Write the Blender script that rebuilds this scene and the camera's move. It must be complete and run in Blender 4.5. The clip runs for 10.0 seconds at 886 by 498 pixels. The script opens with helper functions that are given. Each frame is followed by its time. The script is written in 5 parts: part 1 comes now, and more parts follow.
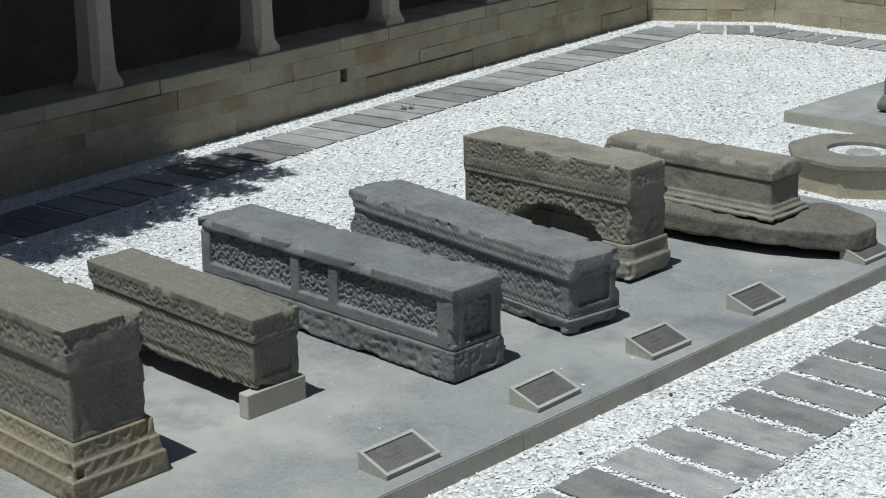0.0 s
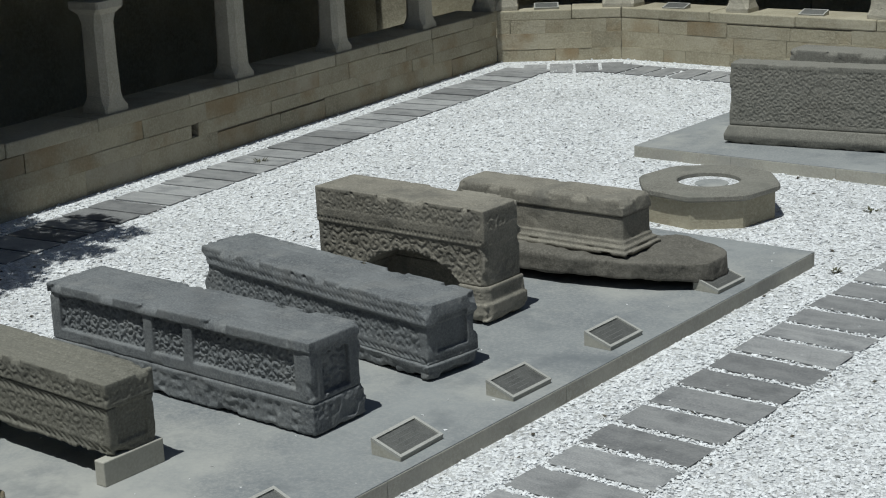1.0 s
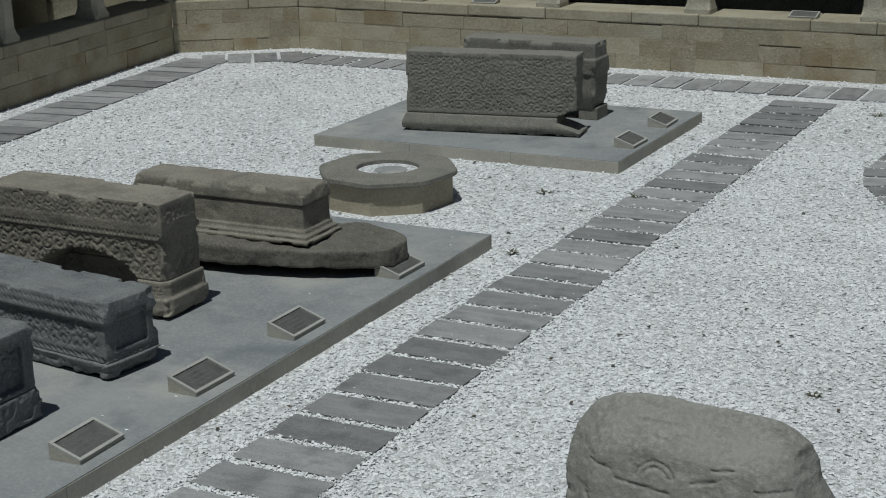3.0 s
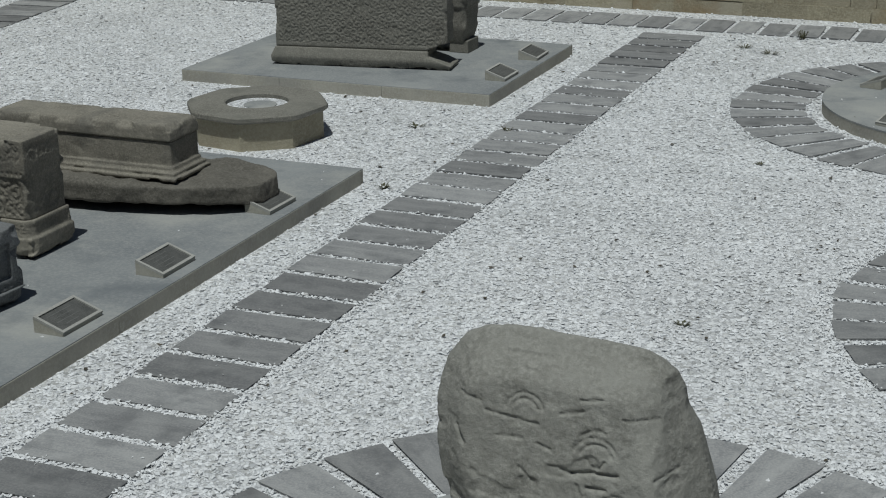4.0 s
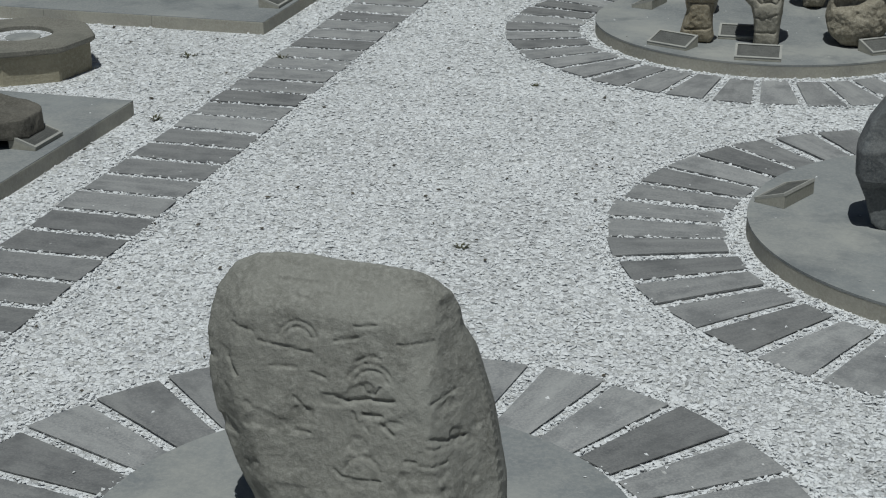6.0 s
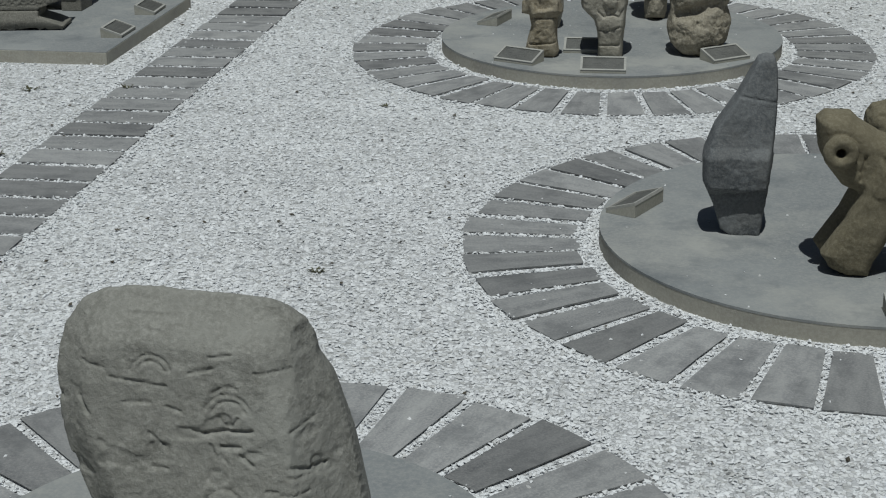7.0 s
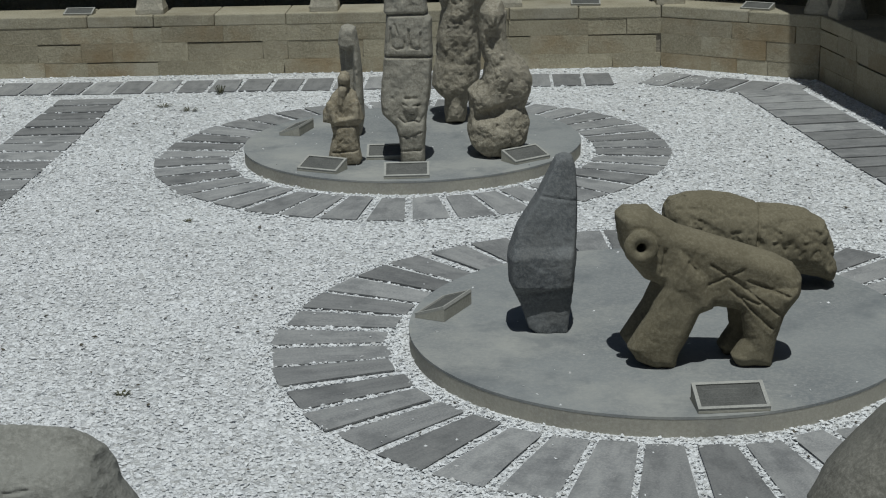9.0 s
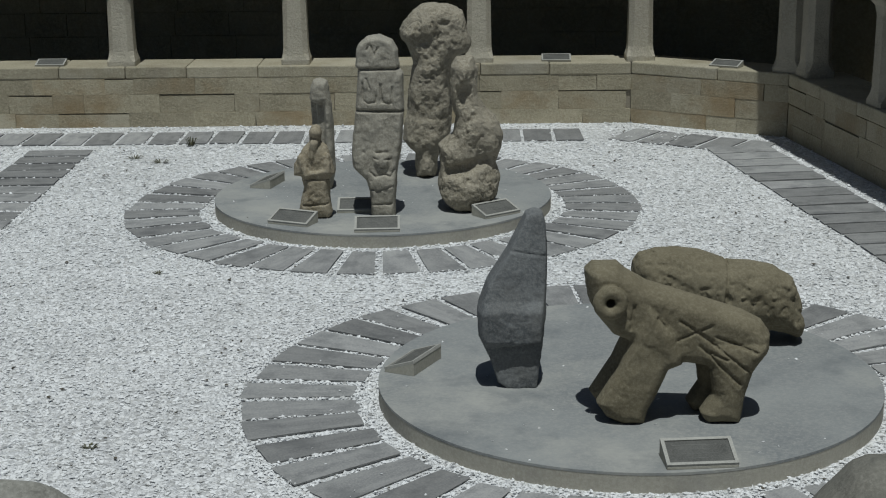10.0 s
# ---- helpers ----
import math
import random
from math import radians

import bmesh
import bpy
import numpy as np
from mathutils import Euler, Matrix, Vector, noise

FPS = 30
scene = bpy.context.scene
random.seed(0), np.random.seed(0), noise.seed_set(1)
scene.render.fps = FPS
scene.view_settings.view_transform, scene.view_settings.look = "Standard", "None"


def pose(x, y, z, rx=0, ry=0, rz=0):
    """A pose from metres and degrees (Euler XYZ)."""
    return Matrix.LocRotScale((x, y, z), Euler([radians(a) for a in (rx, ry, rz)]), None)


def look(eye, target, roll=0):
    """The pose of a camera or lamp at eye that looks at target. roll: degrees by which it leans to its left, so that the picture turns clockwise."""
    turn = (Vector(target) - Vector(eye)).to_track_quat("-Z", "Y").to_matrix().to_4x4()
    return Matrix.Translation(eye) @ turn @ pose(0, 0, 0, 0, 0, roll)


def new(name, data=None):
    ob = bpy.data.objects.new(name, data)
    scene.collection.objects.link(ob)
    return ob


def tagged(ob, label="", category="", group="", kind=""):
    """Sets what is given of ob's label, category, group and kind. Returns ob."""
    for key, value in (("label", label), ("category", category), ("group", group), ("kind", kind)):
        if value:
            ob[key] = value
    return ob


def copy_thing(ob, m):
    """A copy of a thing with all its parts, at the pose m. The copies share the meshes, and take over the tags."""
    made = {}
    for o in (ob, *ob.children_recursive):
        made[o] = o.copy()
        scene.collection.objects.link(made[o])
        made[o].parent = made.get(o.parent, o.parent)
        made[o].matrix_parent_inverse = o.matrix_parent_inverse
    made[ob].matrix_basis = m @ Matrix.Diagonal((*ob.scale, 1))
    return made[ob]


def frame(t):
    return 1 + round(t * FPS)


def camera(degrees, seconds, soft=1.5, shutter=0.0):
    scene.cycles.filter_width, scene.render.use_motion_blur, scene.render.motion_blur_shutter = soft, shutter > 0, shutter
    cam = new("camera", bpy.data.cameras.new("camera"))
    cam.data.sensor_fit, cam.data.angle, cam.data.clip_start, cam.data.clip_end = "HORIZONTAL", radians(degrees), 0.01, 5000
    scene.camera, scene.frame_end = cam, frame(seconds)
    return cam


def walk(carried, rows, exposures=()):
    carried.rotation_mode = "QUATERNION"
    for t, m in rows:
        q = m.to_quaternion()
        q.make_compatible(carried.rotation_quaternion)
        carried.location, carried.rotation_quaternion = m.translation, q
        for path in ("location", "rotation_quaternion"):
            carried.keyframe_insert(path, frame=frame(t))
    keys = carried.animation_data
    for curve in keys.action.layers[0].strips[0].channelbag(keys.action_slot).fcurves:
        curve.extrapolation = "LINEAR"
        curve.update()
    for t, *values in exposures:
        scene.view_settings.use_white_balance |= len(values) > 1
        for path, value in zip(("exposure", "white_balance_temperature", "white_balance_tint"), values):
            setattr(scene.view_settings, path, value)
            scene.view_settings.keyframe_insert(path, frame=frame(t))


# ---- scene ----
cam = camera(31.31, 10.0, soft=1.1)
# seconds, eye, yaw to the left of +y, pitch, roll
ROWS = [
    (0, -0.000, -0.000, 3.000, 43.87, -17.08, -0.75),
    (0.5, 0.011, 0.037, 2.996, 41.45, -16.54, -1.59),
    (1, 0.031, 0.078, 3.000, 38.87, -15.55, -2.40),
    (1.5, 0.042, 0.108, 3.002, 36.32, -14.89, -2.21),
    (2, 0.051, 0.127, 2.995, 33.17, -14.88, -1.63),
    (3.5, 0.057, 0.154, 2.981, 24.64, -17.25, -0.96),
    (4, 0.061, 0.181, 2.969, 22.55, -18.69, -0.58),
    (4.5, 0.070, 0.200, 2.954, 21.02, -19.74, -0.55),
    (5, 0.071, 0.227, 2.937, 18.83, -20.51, -0.26),
    (5.5, 0.084, 0.272, 2.918, 16.84, -21.15, 0.15),
    (7, 0.110, 0.342, 2.896, 9.09, -20.46, -0.68),
    (7.5, 0.126, 0.379, 2.885, 6.63, -19.68, -0.81),
    (8, 0.137, 0.395, 2.884, 4.92, -18.70, -1.04),
    (8.5, 0.145, 0.408, 2.885, 3.20, -17.69, -1.07),
    (9, 0.150, 0.413, 2.888, 2.03, -16.74, -1.41),
    (9.5, 0.150, 0.409, 2.891, 1.40, -15.89, -0.87),
    (10, 0.149, 0.401, 2.900, 0.86, -14.85, -0.71),
]


def aimed(x, y, z, yaw, pitch, roll):
    a, b = radians(yaw), radians(pitch)
    eye = Vector((x, y, z))
    return look(eye, eye + Vector((-math.sin(a) * math.cos(b), math.cos(a) * math.cos(b), math.sin(b))), roll)


EXPOSURES = ((0.0, 0.0, 6100, 4), (1.0, -0.2, 6100, 4), (2.0, -0.48, 6100, 4), (4.0, -0.66, 6100, 4), (8.0, -0.66, 6100, 4), (10.0, -0.6, 6100, 4))
walk(cam, [(t, aimed(*r)) for t, *r in ROWS], EXPOSURES)

# ---- light ----
SUN_UP, SUN_FROM = 71.5, -86.0  # elevation, and the bearing of the sun in the x-y plane
world = bpy.data.worlds.new("sky")
scene.world = world
world.use_nodes = True
sky = world.node_tree.nodes.new("ShaderNodeTexSky")
sky.sky_type, sky.sun_disc = "NISHITA", False
sky.sun_elevation, sky.sun_rotation = radians(SUN_UP), radians(90 - SUN_FROM)
sky.air_density, sky.dust_density, sky.ozone_density = 1.0, 1.2, 1.0
back = world.node_tree.nodes["Background"]
back.inputs["Strength"].default_value = 0.033
world.node_tree.links.new(sky.outputs[0], back.inputs["Color"])
sun = new("sun", bpy.data.lights.new("sun", "SUN"))
sun.data.energy, sun.data.angle, sun.data.color = 4.0, radians(0.53), (1.0, 0.965, 0.91)
way = Vector((math.cos(radians(SUN_UP)) * math.cos(radians(SUN_FROM)), math.cos(radians(SUN_UP)) * math.sin(radians(SUN_FROM)), math.sin(radians(SUN_UP))))
sun.matrix_world = look(way * 40, (0, 0, 0))


# ---- materials ----
def material(name, dark, mid, light, rough=0.85, grain=60.0, blotch=4.0, bump=0.35, depth=0.004, vary=0.0, stain=None, stain_scale=1.6, stain_amount=0.5, streak=None, patch=None, patch_scale=2.0, patch_amount=0.5):
    """Weathered mineral surface: blotches, grain, pits, stains; vary: difference from piece to piece."""
    m = bpy.data.materials.new(name)
    m.use_nodes = True
    n, link = m.node_tree.nodes, m.node_tree.links.new
    out = n["Principled BSDF"]
    out.inputs["Roughness"].default_value = rough
    out.inputs["Specular IOR Level"].default_value = 0.25
    where = n.new("ShaderNodeTexCoord").outputs["Object"] if streak else n.new("ShaderNodeNewGeometry").outputs["Position"]
    info = n.new("ShaderNodeObjectInfo")
    if vary:
        add = n.new("ShaderNodeVectorMath")
        add.operation = "MULTIPLY_ADD"
        comb = n.new("ShaderNodeCombineXYZ")
        for k in range(3):
            link(info.outputs["Random"], comb.inputs[k])
        link(comb.outputs[0], add.inputs[0])
        add.inputs[1].default_value = (37.0, 53.0, 71.0)
        link(where, add.inputs[2])
        where = add.outputs[0]
    if streak:
        mp = n.new("ShaderNodeMapping")
        mp.inputs["Scale"].default_value = streak
        link(where, mp.inputs["Vector"])
        big_at = mp.outputs[0]
    else:
        big_at = where

    def tex(scale, detail, at, rough_=0.6):
        t = n.new("ShaderNodeTexNoise")
        t.inputs["Scale"].default_value, t.inputs["Detail"].default_value, t.inputs["Roughness"].default_value = scale, detail, rough_
        link(at, t.inputs["Vector"])
        return t.outputs["Fac"]

    def mix(fac, a, b, kind="MIX"):
        x = n.new("ShaderNodeMix")
        x.data_type, x.blend_type = "RGBA", kind
        if isinstance(fac, float):
            x.inputs[0].default_value = fac
        else:
            link(fac, x.inputs[0])
        for v, s in ((a, x.inputs[6]), (b, x.inputs[7])):
            if isinstance(v, tuple):
                s.default_value = (*v, 1)
            else:
                link(v, s)
        return x.outputs[2]

    def ramp(v, lo, hi):
        r = n.new("ShaderNodeMapRange")
        r.inputs[1].default_value, r.inputs[2].default_value = lo, hi
        link(v, r.inputs[0])
        return r.outputs[0]

    big, small = tex(blotch, 5, big_at), tex(grain, 4, where, 0.7)
    col = mix(ramp(big, 0.32, 0.68), dark, mid)
    col = mix(ramp(small, 0.42, 0.78), col, light)
    for colour, size, amount, low in ((stain, stain_scale, stain_amount, 0.5), (patch, patch_scale, patch_amount, 0.54)):
        if colour:
            s = n.new("ShaderNodeMath")
            s.operation = "MULTIPLY"
            link(ramp(tex(size, 6, where, 0.62), low, low + 0.17), s.inputs[0])
            s.inputs[1].default_value = amount
            col = mix(s.outputs[0], col, colour)
    if vary:
        hsv = n.new("ShaderNodeHueSaturation")
        v = n.new("ShaderNodeMapRange")
        v.inputs[3].default_value, v.inputs[4].default_value = 1 - vary, 1 + vary
        link(info.outputs["Random"], v.inputs[0])
        link(v.outputs[0], hsv.inputs["Value"])
        link(col, hsv.inputs["Color"])
        col = hsv.outputs[0]
    link(col, out.inputs["Base Color"])
    hgt = n.new("ShaderNodeMath")
    hgt.operation = "MULTIPLY_ADD"
    link(tex(grain * 0.35, 6, where, 0.7), hgt.inputs[0])
    hgt.inputs[1].default_value = 1.6
    link(small, hgt.inputs[2])
    b = n.new("ShaderNodeBump")
    b.inputs["Strength"].default_value, b.inputs["Distance"].default_value = bump, depth
    link(hgt.outputs[0], b.inputs["Height"])
    link(b.outputs[0], out.inputs["Normal"])
    return m


def gravel_material(name):
    """White marble chips: cells with tilted facets, the shade in their gaps put into the colour."""
    m = bpy.data.materials.new(name)
    m.use_nodes = True
    n, link = m.node_tree.nodes, m.node_tree.links.new
    out = n["Principled BSDF"]
    out.inputs["Roughness"].default_value, out.inputs["Specular IOR Level"].default_value = 0.8, 0.3
    geo = n.new("ShaderNodeNewGeometry")
    warp = n.new("ShaderNodeTexNoise")
    warp.inputs["Scale"].default_value, warp.inputs["Detail"].default_value = 30, 2
    link(geo.outputs["Position"], warp.inputs["Vector"])
    va = n.new("ShaderNodeVectorMath")
    va.operation = "MULTIPLY_ADD"
    link(warp.outputs["Color"], va.inputs[0])
    va.inputs[1].default_value = (0.02, 0.02, 0.0)
    link(geo.outputs["Position"], va.inputs[2])
    cell = n.new("ShaderNodeTexVoronoi")
    cell.inputs["Scale"].default_value = 52
    link(va.outputs[0], cell.inputs["Vector"])
    edge = n.new("ShaderNodeTexVoronoi")
    edge.feature = "DISTANCE_TO_EDGE"
    edge.inputs["Scale"].default_value = 52
    link(va.outputs[0], edge.inputs["Vector"])
    ramp = n.new("ShaderNodeValToRGB")
    e = ramp.color_ramp.elements
    e[0].position, e[0].color = 0.0, (0.50, 0.505, 0.50, 1)
    e[1].position, e[1].color = 0.5, (0.80, 0.815, 0.83, 1)
    x = e.new(0.12)
    x.color = (0.68, 0.69, 0.685, 1)
    sep = n.new("ShaderNodeSeparateColor")
    link(cell.outputs["Color"], sep.inputs[0])
    link(sep.outputs[0], ramp.inputs[0])
    big = n.new("ShaderNodeTexNoise")
    big.inputs["Scale"].default_value, big.inputs["Detail"].default_value = 0.9, 6
    link(geo.outputs["Position"], big.inputs["Vector"])
    mr = n.new("ShaderNodeMapRange")
    mr.inputs[1].default_value, mr.inputs[2].default_value, mr.inputs[3].default_value, mr.inputs[4].default_value = 0.3, 0.7, 0.86, 1.04
    link(big.outputs["Fac"], mr.inputs[0])
    # small shadows between chips, painted: colour dims towards the cell edges
    gap = n.new("ShaderNodeMapRange")
    gap.inputs[2].default_value, gap.inputs[3].default_value = 0.10, 0.62
    link(edge.outputs["Distance"], gap.inputs[0])
    mul = n.new("ShaderNodeMath")
    mul.operation = "MULTIPLY"
    link(mr.outputs[0], mul.inputs[0])
    link(gap.outputs[0], mul.inputs[1])
    hsv = n.new("ShaderNodeHueSaturation")
    link(ramp.outputs[0], hsv.inputs["Color"])
    link(mul.outputs[0], hsv.inputs["Value"])
    link(hsv.outputs[0], out.inputs["Base Color"])
    h1 = n.new("ShaderNodeMath")
    h1.operation = "MULTIPLY_ADD"
    link(sep.outputs[1], h1.inputs[0])
    h1.inputs[1].default_value = 0.5
    link(gap.outputs[0], h1.inputs[2])
    b = n.new("ShaderNodeBump")
    b.inputs["Strength"].default_value, b.inputs["Distance"].default_value = 0.5, 0.010
    link(h1.outputs[0], b.inputs["Height"])
    # every chip lies at its own tilt
    tilt = n.new("ShaderNodeVectorMath")
    tilt.operation = "MULTIPLY_ADD"
    link(cell.outputs["Color"], tilt.inputs[0])
    tilt.inputs[1].default_value = (1.3, 1.3, 0.0)
    tilt.inputs[2].default_value = (-0.65, -0.65, 0.0)
    lean = n.new("ShaderNodeVectorMath")
    link(tilt.outputs[0], lean.inputs[0])
    link(b.outputs[0], lean.inputs[1])
    unit = n.new("ShaderNodeVectorMath")
    unit.operation = "NORMALIZE"
    link(lean.outputs[0], unit.inputs[0])
    link(unit.outputs[0], out.inputs["Normal"])
    return m


def chip_material(name):
    m = bpy.data.materials.new(name)
    m.use_nodes = True
    n, link = m.node_tree.nodes, m.node_tree.links.new
    out = n["Principled BSDF"]
    out.inputs["Roughness"].default_value = 0.7
    geo = n.new("ShaderNodeNewGeometry")
    ramp = n.new("ShaderNodeValToRGB")
    e = ramp.color_ramp.elements
    e[0].position, e[0].color = 0.0, (0.46, 0.465, 0.465, 1)
    e[1].position, e[1].color = 1.0, (0.82, 0.835, 0.85, 1)
    for p, c in ((0.05, (0.56, 0.56, 0.55)), (0.15, (0.67, 0.68, 0.685)), (0.6, (0.75, 0.764, 0.775))):
        x = e.new(p)
        x.color = (*c, 1)
    link(geo.outputs["Random Per Island"], ramp.inputs[0])
    link(ramp.outputs[0], out.inputs["Base Color"])
    return m


GRAVEL = gravel_material("white_marble_gravel")
CHIP = chip_material("white_marble_chip")
SLAB = material("grey_slate_slab", (0.185, 0.19, 0.196), (0.293, 0.298, 0.297), (0.36, 0.357, 0.348), 0.75, 90, 3.0, 0.35, 0.003, vary=0.28, stain=(0.11, 0.115, 0.12), stain_scale=5, stain_amount=0.5, streak=(1.0, 5.0, 1.0))
CONCRETE = material("smooth_grey_concrete", (0.185, 0.20, 0.21), (0.285, 0.30, 0.30), (0.33, 0.335, 0.325), 0.75, 55, 1.1, 0.2, 0.003, stain=(0.42, 0.42, 0.39), stain_scale=0.8, stain_amount=0.75, patch=(0.15, 0.165, 0.175), patch_scale=2.1, patch_amount=0.75)
SANDSTONE = material("weathered_limestone_block", (0.275, 0.25, 0.178), (0.405, 0.368, 0.268), (0.48, 0.44, 0.335), 0.9, 45, 2.2, 0.6, 0.014, vary=0.11, stain=(0.26, 0.185, 0.095), stain_scale=1.0, stain_amount=0.75, patch=(0.42, 0.40, 0.34), patch_scale=1.1, patch_amount=0.45)
MORTAR = material("earthy_mortar", (0.20, 0.18, 0.14), (0.29, 0.265, 0.21), (0.33, 0.30, 0.24), 0.95, 60, 5, 0.7, 0.01)
COPING = material("limestone_coping", (0.285, 0.262, 0.19), (0.40, 0.367, 0.275), (0.47, 0.435, 0.335), 0.9, 50, 2.2, 0.6, 0.010, vary=0.08, stain=(0.22, 0.19, 0.13), stain_scale=1.6, stain_amount=0.55, patch=(0.43, 0.41, 0.35), patch_scale=1.3, patch_amount=0.5)
COLUMN = material("pale_limestone_column", (0.36, 0.335, 0.265), (0.46, 0.43, 0.35), (0.52, 0.49, 0.41), 0.9, 50, 3.0, 0.8, 0.010, vary=0.06, stain=(0.28, 0.26, 0.22), stain_scale=2.5, stain_amount=0.4)
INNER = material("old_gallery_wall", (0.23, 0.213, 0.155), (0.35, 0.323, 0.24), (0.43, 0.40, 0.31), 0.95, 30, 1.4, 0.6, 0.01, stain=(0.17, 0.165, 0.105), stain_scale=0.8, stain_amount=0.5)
BASALT = material("blue_grey_stone", (0.095, 0.103, 0.11), (0.175, 0.185, 0.19), (0.25, 0.26, 0.26), 0.85, 75, 4, 0.45, 0.007, stain=(0.29, 0.29, 0.275), stain_scale=5.0, stain_amount=0.32, patch=(0.10, 0.105, 0.11), patch_scale=2.5, patch_amount=0.5)
TANSTONE = material("tan_grey_stone", (0.15, 0.14, 0.115), (0.255, 0.24, 0.20), (0.34, 0.32, 0.27), 0.9, 70, 3.2, 0.5, 0.007, stain=(0.11, 0.108, 0.098), stain_scale=3.5, stain_amount=0.6)
TANFOOT = material("ochre_stained_stone", (0.17, 0.15, 0.11), (0.27, 0.24, 0.175), (0.34, 0.31, 0.24), 0.9, 70, 3.2, 0.5, 0.007, stain=(0.30, 0.215, 0.09), stain_scale=2.6, stain_amount=0.6)
OLIVE = material("dark_olive_grey_stone", (0.125, 0.122, 0.10), (0.198, 0.193, 0.163), (0.265, 0.256, 0.217), 0.9, 70, 3.2, 0.5, 0.007, stain=(0.095, 0.095, 0.082), stain_scale=3.2, stain_amount=0.6)
OCHRE_PALE = material("pale_ochre_sandstone", (0.245, 0.208, 0.14), (0.362, 0.323, 0.245), (0.44, 0.402, 0.32), 0.92, 65, 5, 0.7, 0.006, stain=(0.20, 0.17, 0.125), stain_scale=5.0, stain_amount=0.5)
OCHRE = material("ochre_sandstone", (0.135, 0.119, 0.079), (0.20, 0.179, 0.123), (0.26, 0.236, 0.17), 0.92, 65, 3.0, 0.4, 0.006, stain=(0.115, 0.10, 0.066), stain_scale=4.0, stain_amount=0.35)
WARMGREY = material("warm_grey_stone", (0.145, 0.14, 0.12), (0.235, 0.23, 0.20), (0.31, 0.30, 0.265), 0.9, 70, 3.2, 0.5, 0.007, stain=(0.115, 0.115, 0.10), stain_scale=3.2, stain_amount=0.6)
PITTED = material("pitted_shell_limestone", (0.24, 0.217, 0.165), (0.375, 0.343, 0.272), (0.475, 0.44, 0.36), 0.95, 40, 5, 1.0, 0.012, stain=(0.14, 0.13, 0.11), stain_scale=5.0, stain_amount=0.5)
SIGNSTONE = material("mottled_grey_boulder", (0.20, 0.199, 0.178), (0.31, 0.308, 0.28), (0.385, 0.382, 0.35), 0.92, 55, 6.0, 0.5, 0.009, stain=(0.20, 0.20, 0.18), stain_scale=6.0, stain_amount=0.65, patch=(0.405, 0.408, 0.375), patch_scale=3.0, patch_amount=0.45)
PALESTONE = material("pale_dressed_block", (0.34, 0.33, 0.28), (0.43, 0.42, 0.37), (0.48, 0.47, 0.42), 0.9, 60, 4, 0.3, 0.004)
EDGING = material("pale_cement_edging", (0.32, 0.307, 0.262), (0.41, 0.397, 0.345), (0.47, 0.455, 0.40), 0.9, 60, 2.5, 0.3, 0.004, stain=(0.25, 0.25, 0.235), stain_scale=2.0, stain_amount=0.5)
DARKSTONE = material("dark_stained_stone", (0.085, 0.08, 0.068), (0.135, 0.128, 0.11), (0.20, 0.19, 0.165), 0.9, 60, 4, 0.6, 0.006, stain=(0.22, 0.205, 0.175), stain_scale=3.0, stain_amount=0.35)
GREYPALE = material("pale_grey_stone", (0.25, 0.234, 0.192), (0.39, 0.368, 0.31), (0.48, 0.457, 0.39), 0.9, 65, 5, 0.6, 0.006, stain=(0.17, 0.168, 0.15), stain_scale=5.0, stain_amount=0.5)
PLATE = material("engraved_grey_plate", (0.075, 0.077, 0.073), (0.125, 0.127, 0.12), (0.17, 0.17, 0.16), 0.5, 120, 12, 0.4, 0.002, vary=0.15)
PLATE_TEXT = material("worn_plate_text", (0.12, 0.125, 0.12), (0.16, 0.165, 0.155), (0.20, 0.20, 0.19), 0.6, 120, 12, 0.2, 0.001)
PLATE_EDGE = material("pale_cast_frame", (0.31, 0.31, 0.29), (0.40, 0.40, 0.37), (0.46, 0.46, 0.43), 0.8, 90, 8, 0.3, 0.002, vary=0.06)
ROOF = material("old_plaster_soffit", (0.24, 0.22, 0.18), (0.30, 0.28, 0.23), (0.34, 0.32, 0.27), 0.95, 40, 2, 0.4, 0.005)
BARK = material("tree_bark", (0.07, 0.055, 0.04), (0.11, 0.09, 0.07), (0.15, 0.125, 0.10), 0.95, 30, 6, 0.9, 0.02)
LEAF = material("green_leaf", (0.035, 0.06, 0.02), (0.05, 0.085, 0.03), (0.07, 0.11, 0.04), 0.6, 20, 4, 0.1, 0.002)


# ---- mesh helpers ----
def link_mesh(name, bm, mat, smooth=False):
    me = bpy.data.meshes.new(name)
    bm.to_mesh(me)
    bm.free()
    me.materials.append(mat)
    if smooth:
        me.polygons.foreach_set("use_smooth", np.ones(len(me.polygons), bool))
    return me


def part(name, bm, mat, parent=None, label="", smooth=False):
    ob = new(name, bm if isinstance(bm, bpy.types.Mesh) else link_mesh(name, bm, mat, smooth))
    ob.parent = parent
    return tagged(ob, label)


def holder(name, m, label, category, group="", kind=""):
    ob = new(name)
    ob.matrix_world = m
    ob.empty_display_size = 0.1
    return tagged(ob, label, category, group, kind)


def box(x0, y0, z0, x1, y1, z1, bevel=0.0, segments=1):
    bm = bmesh.new()
    bmesh.ops.create_cube(bm, size=1, matrix=Matrix.Translation(((x0 + x1) / 2, (y0 + y1) / 2, (z0 + z1) / 2)) @ Matrix.Diagonal((x1 - x0, y1 - y0, z1 - z0, 1)))
    if bevel:
        bmesh.ops.bevel(bm, geom=bm.edges[:], offset=bevel, segments=segments, affect="EDGES", profile=0.5)
    return bm


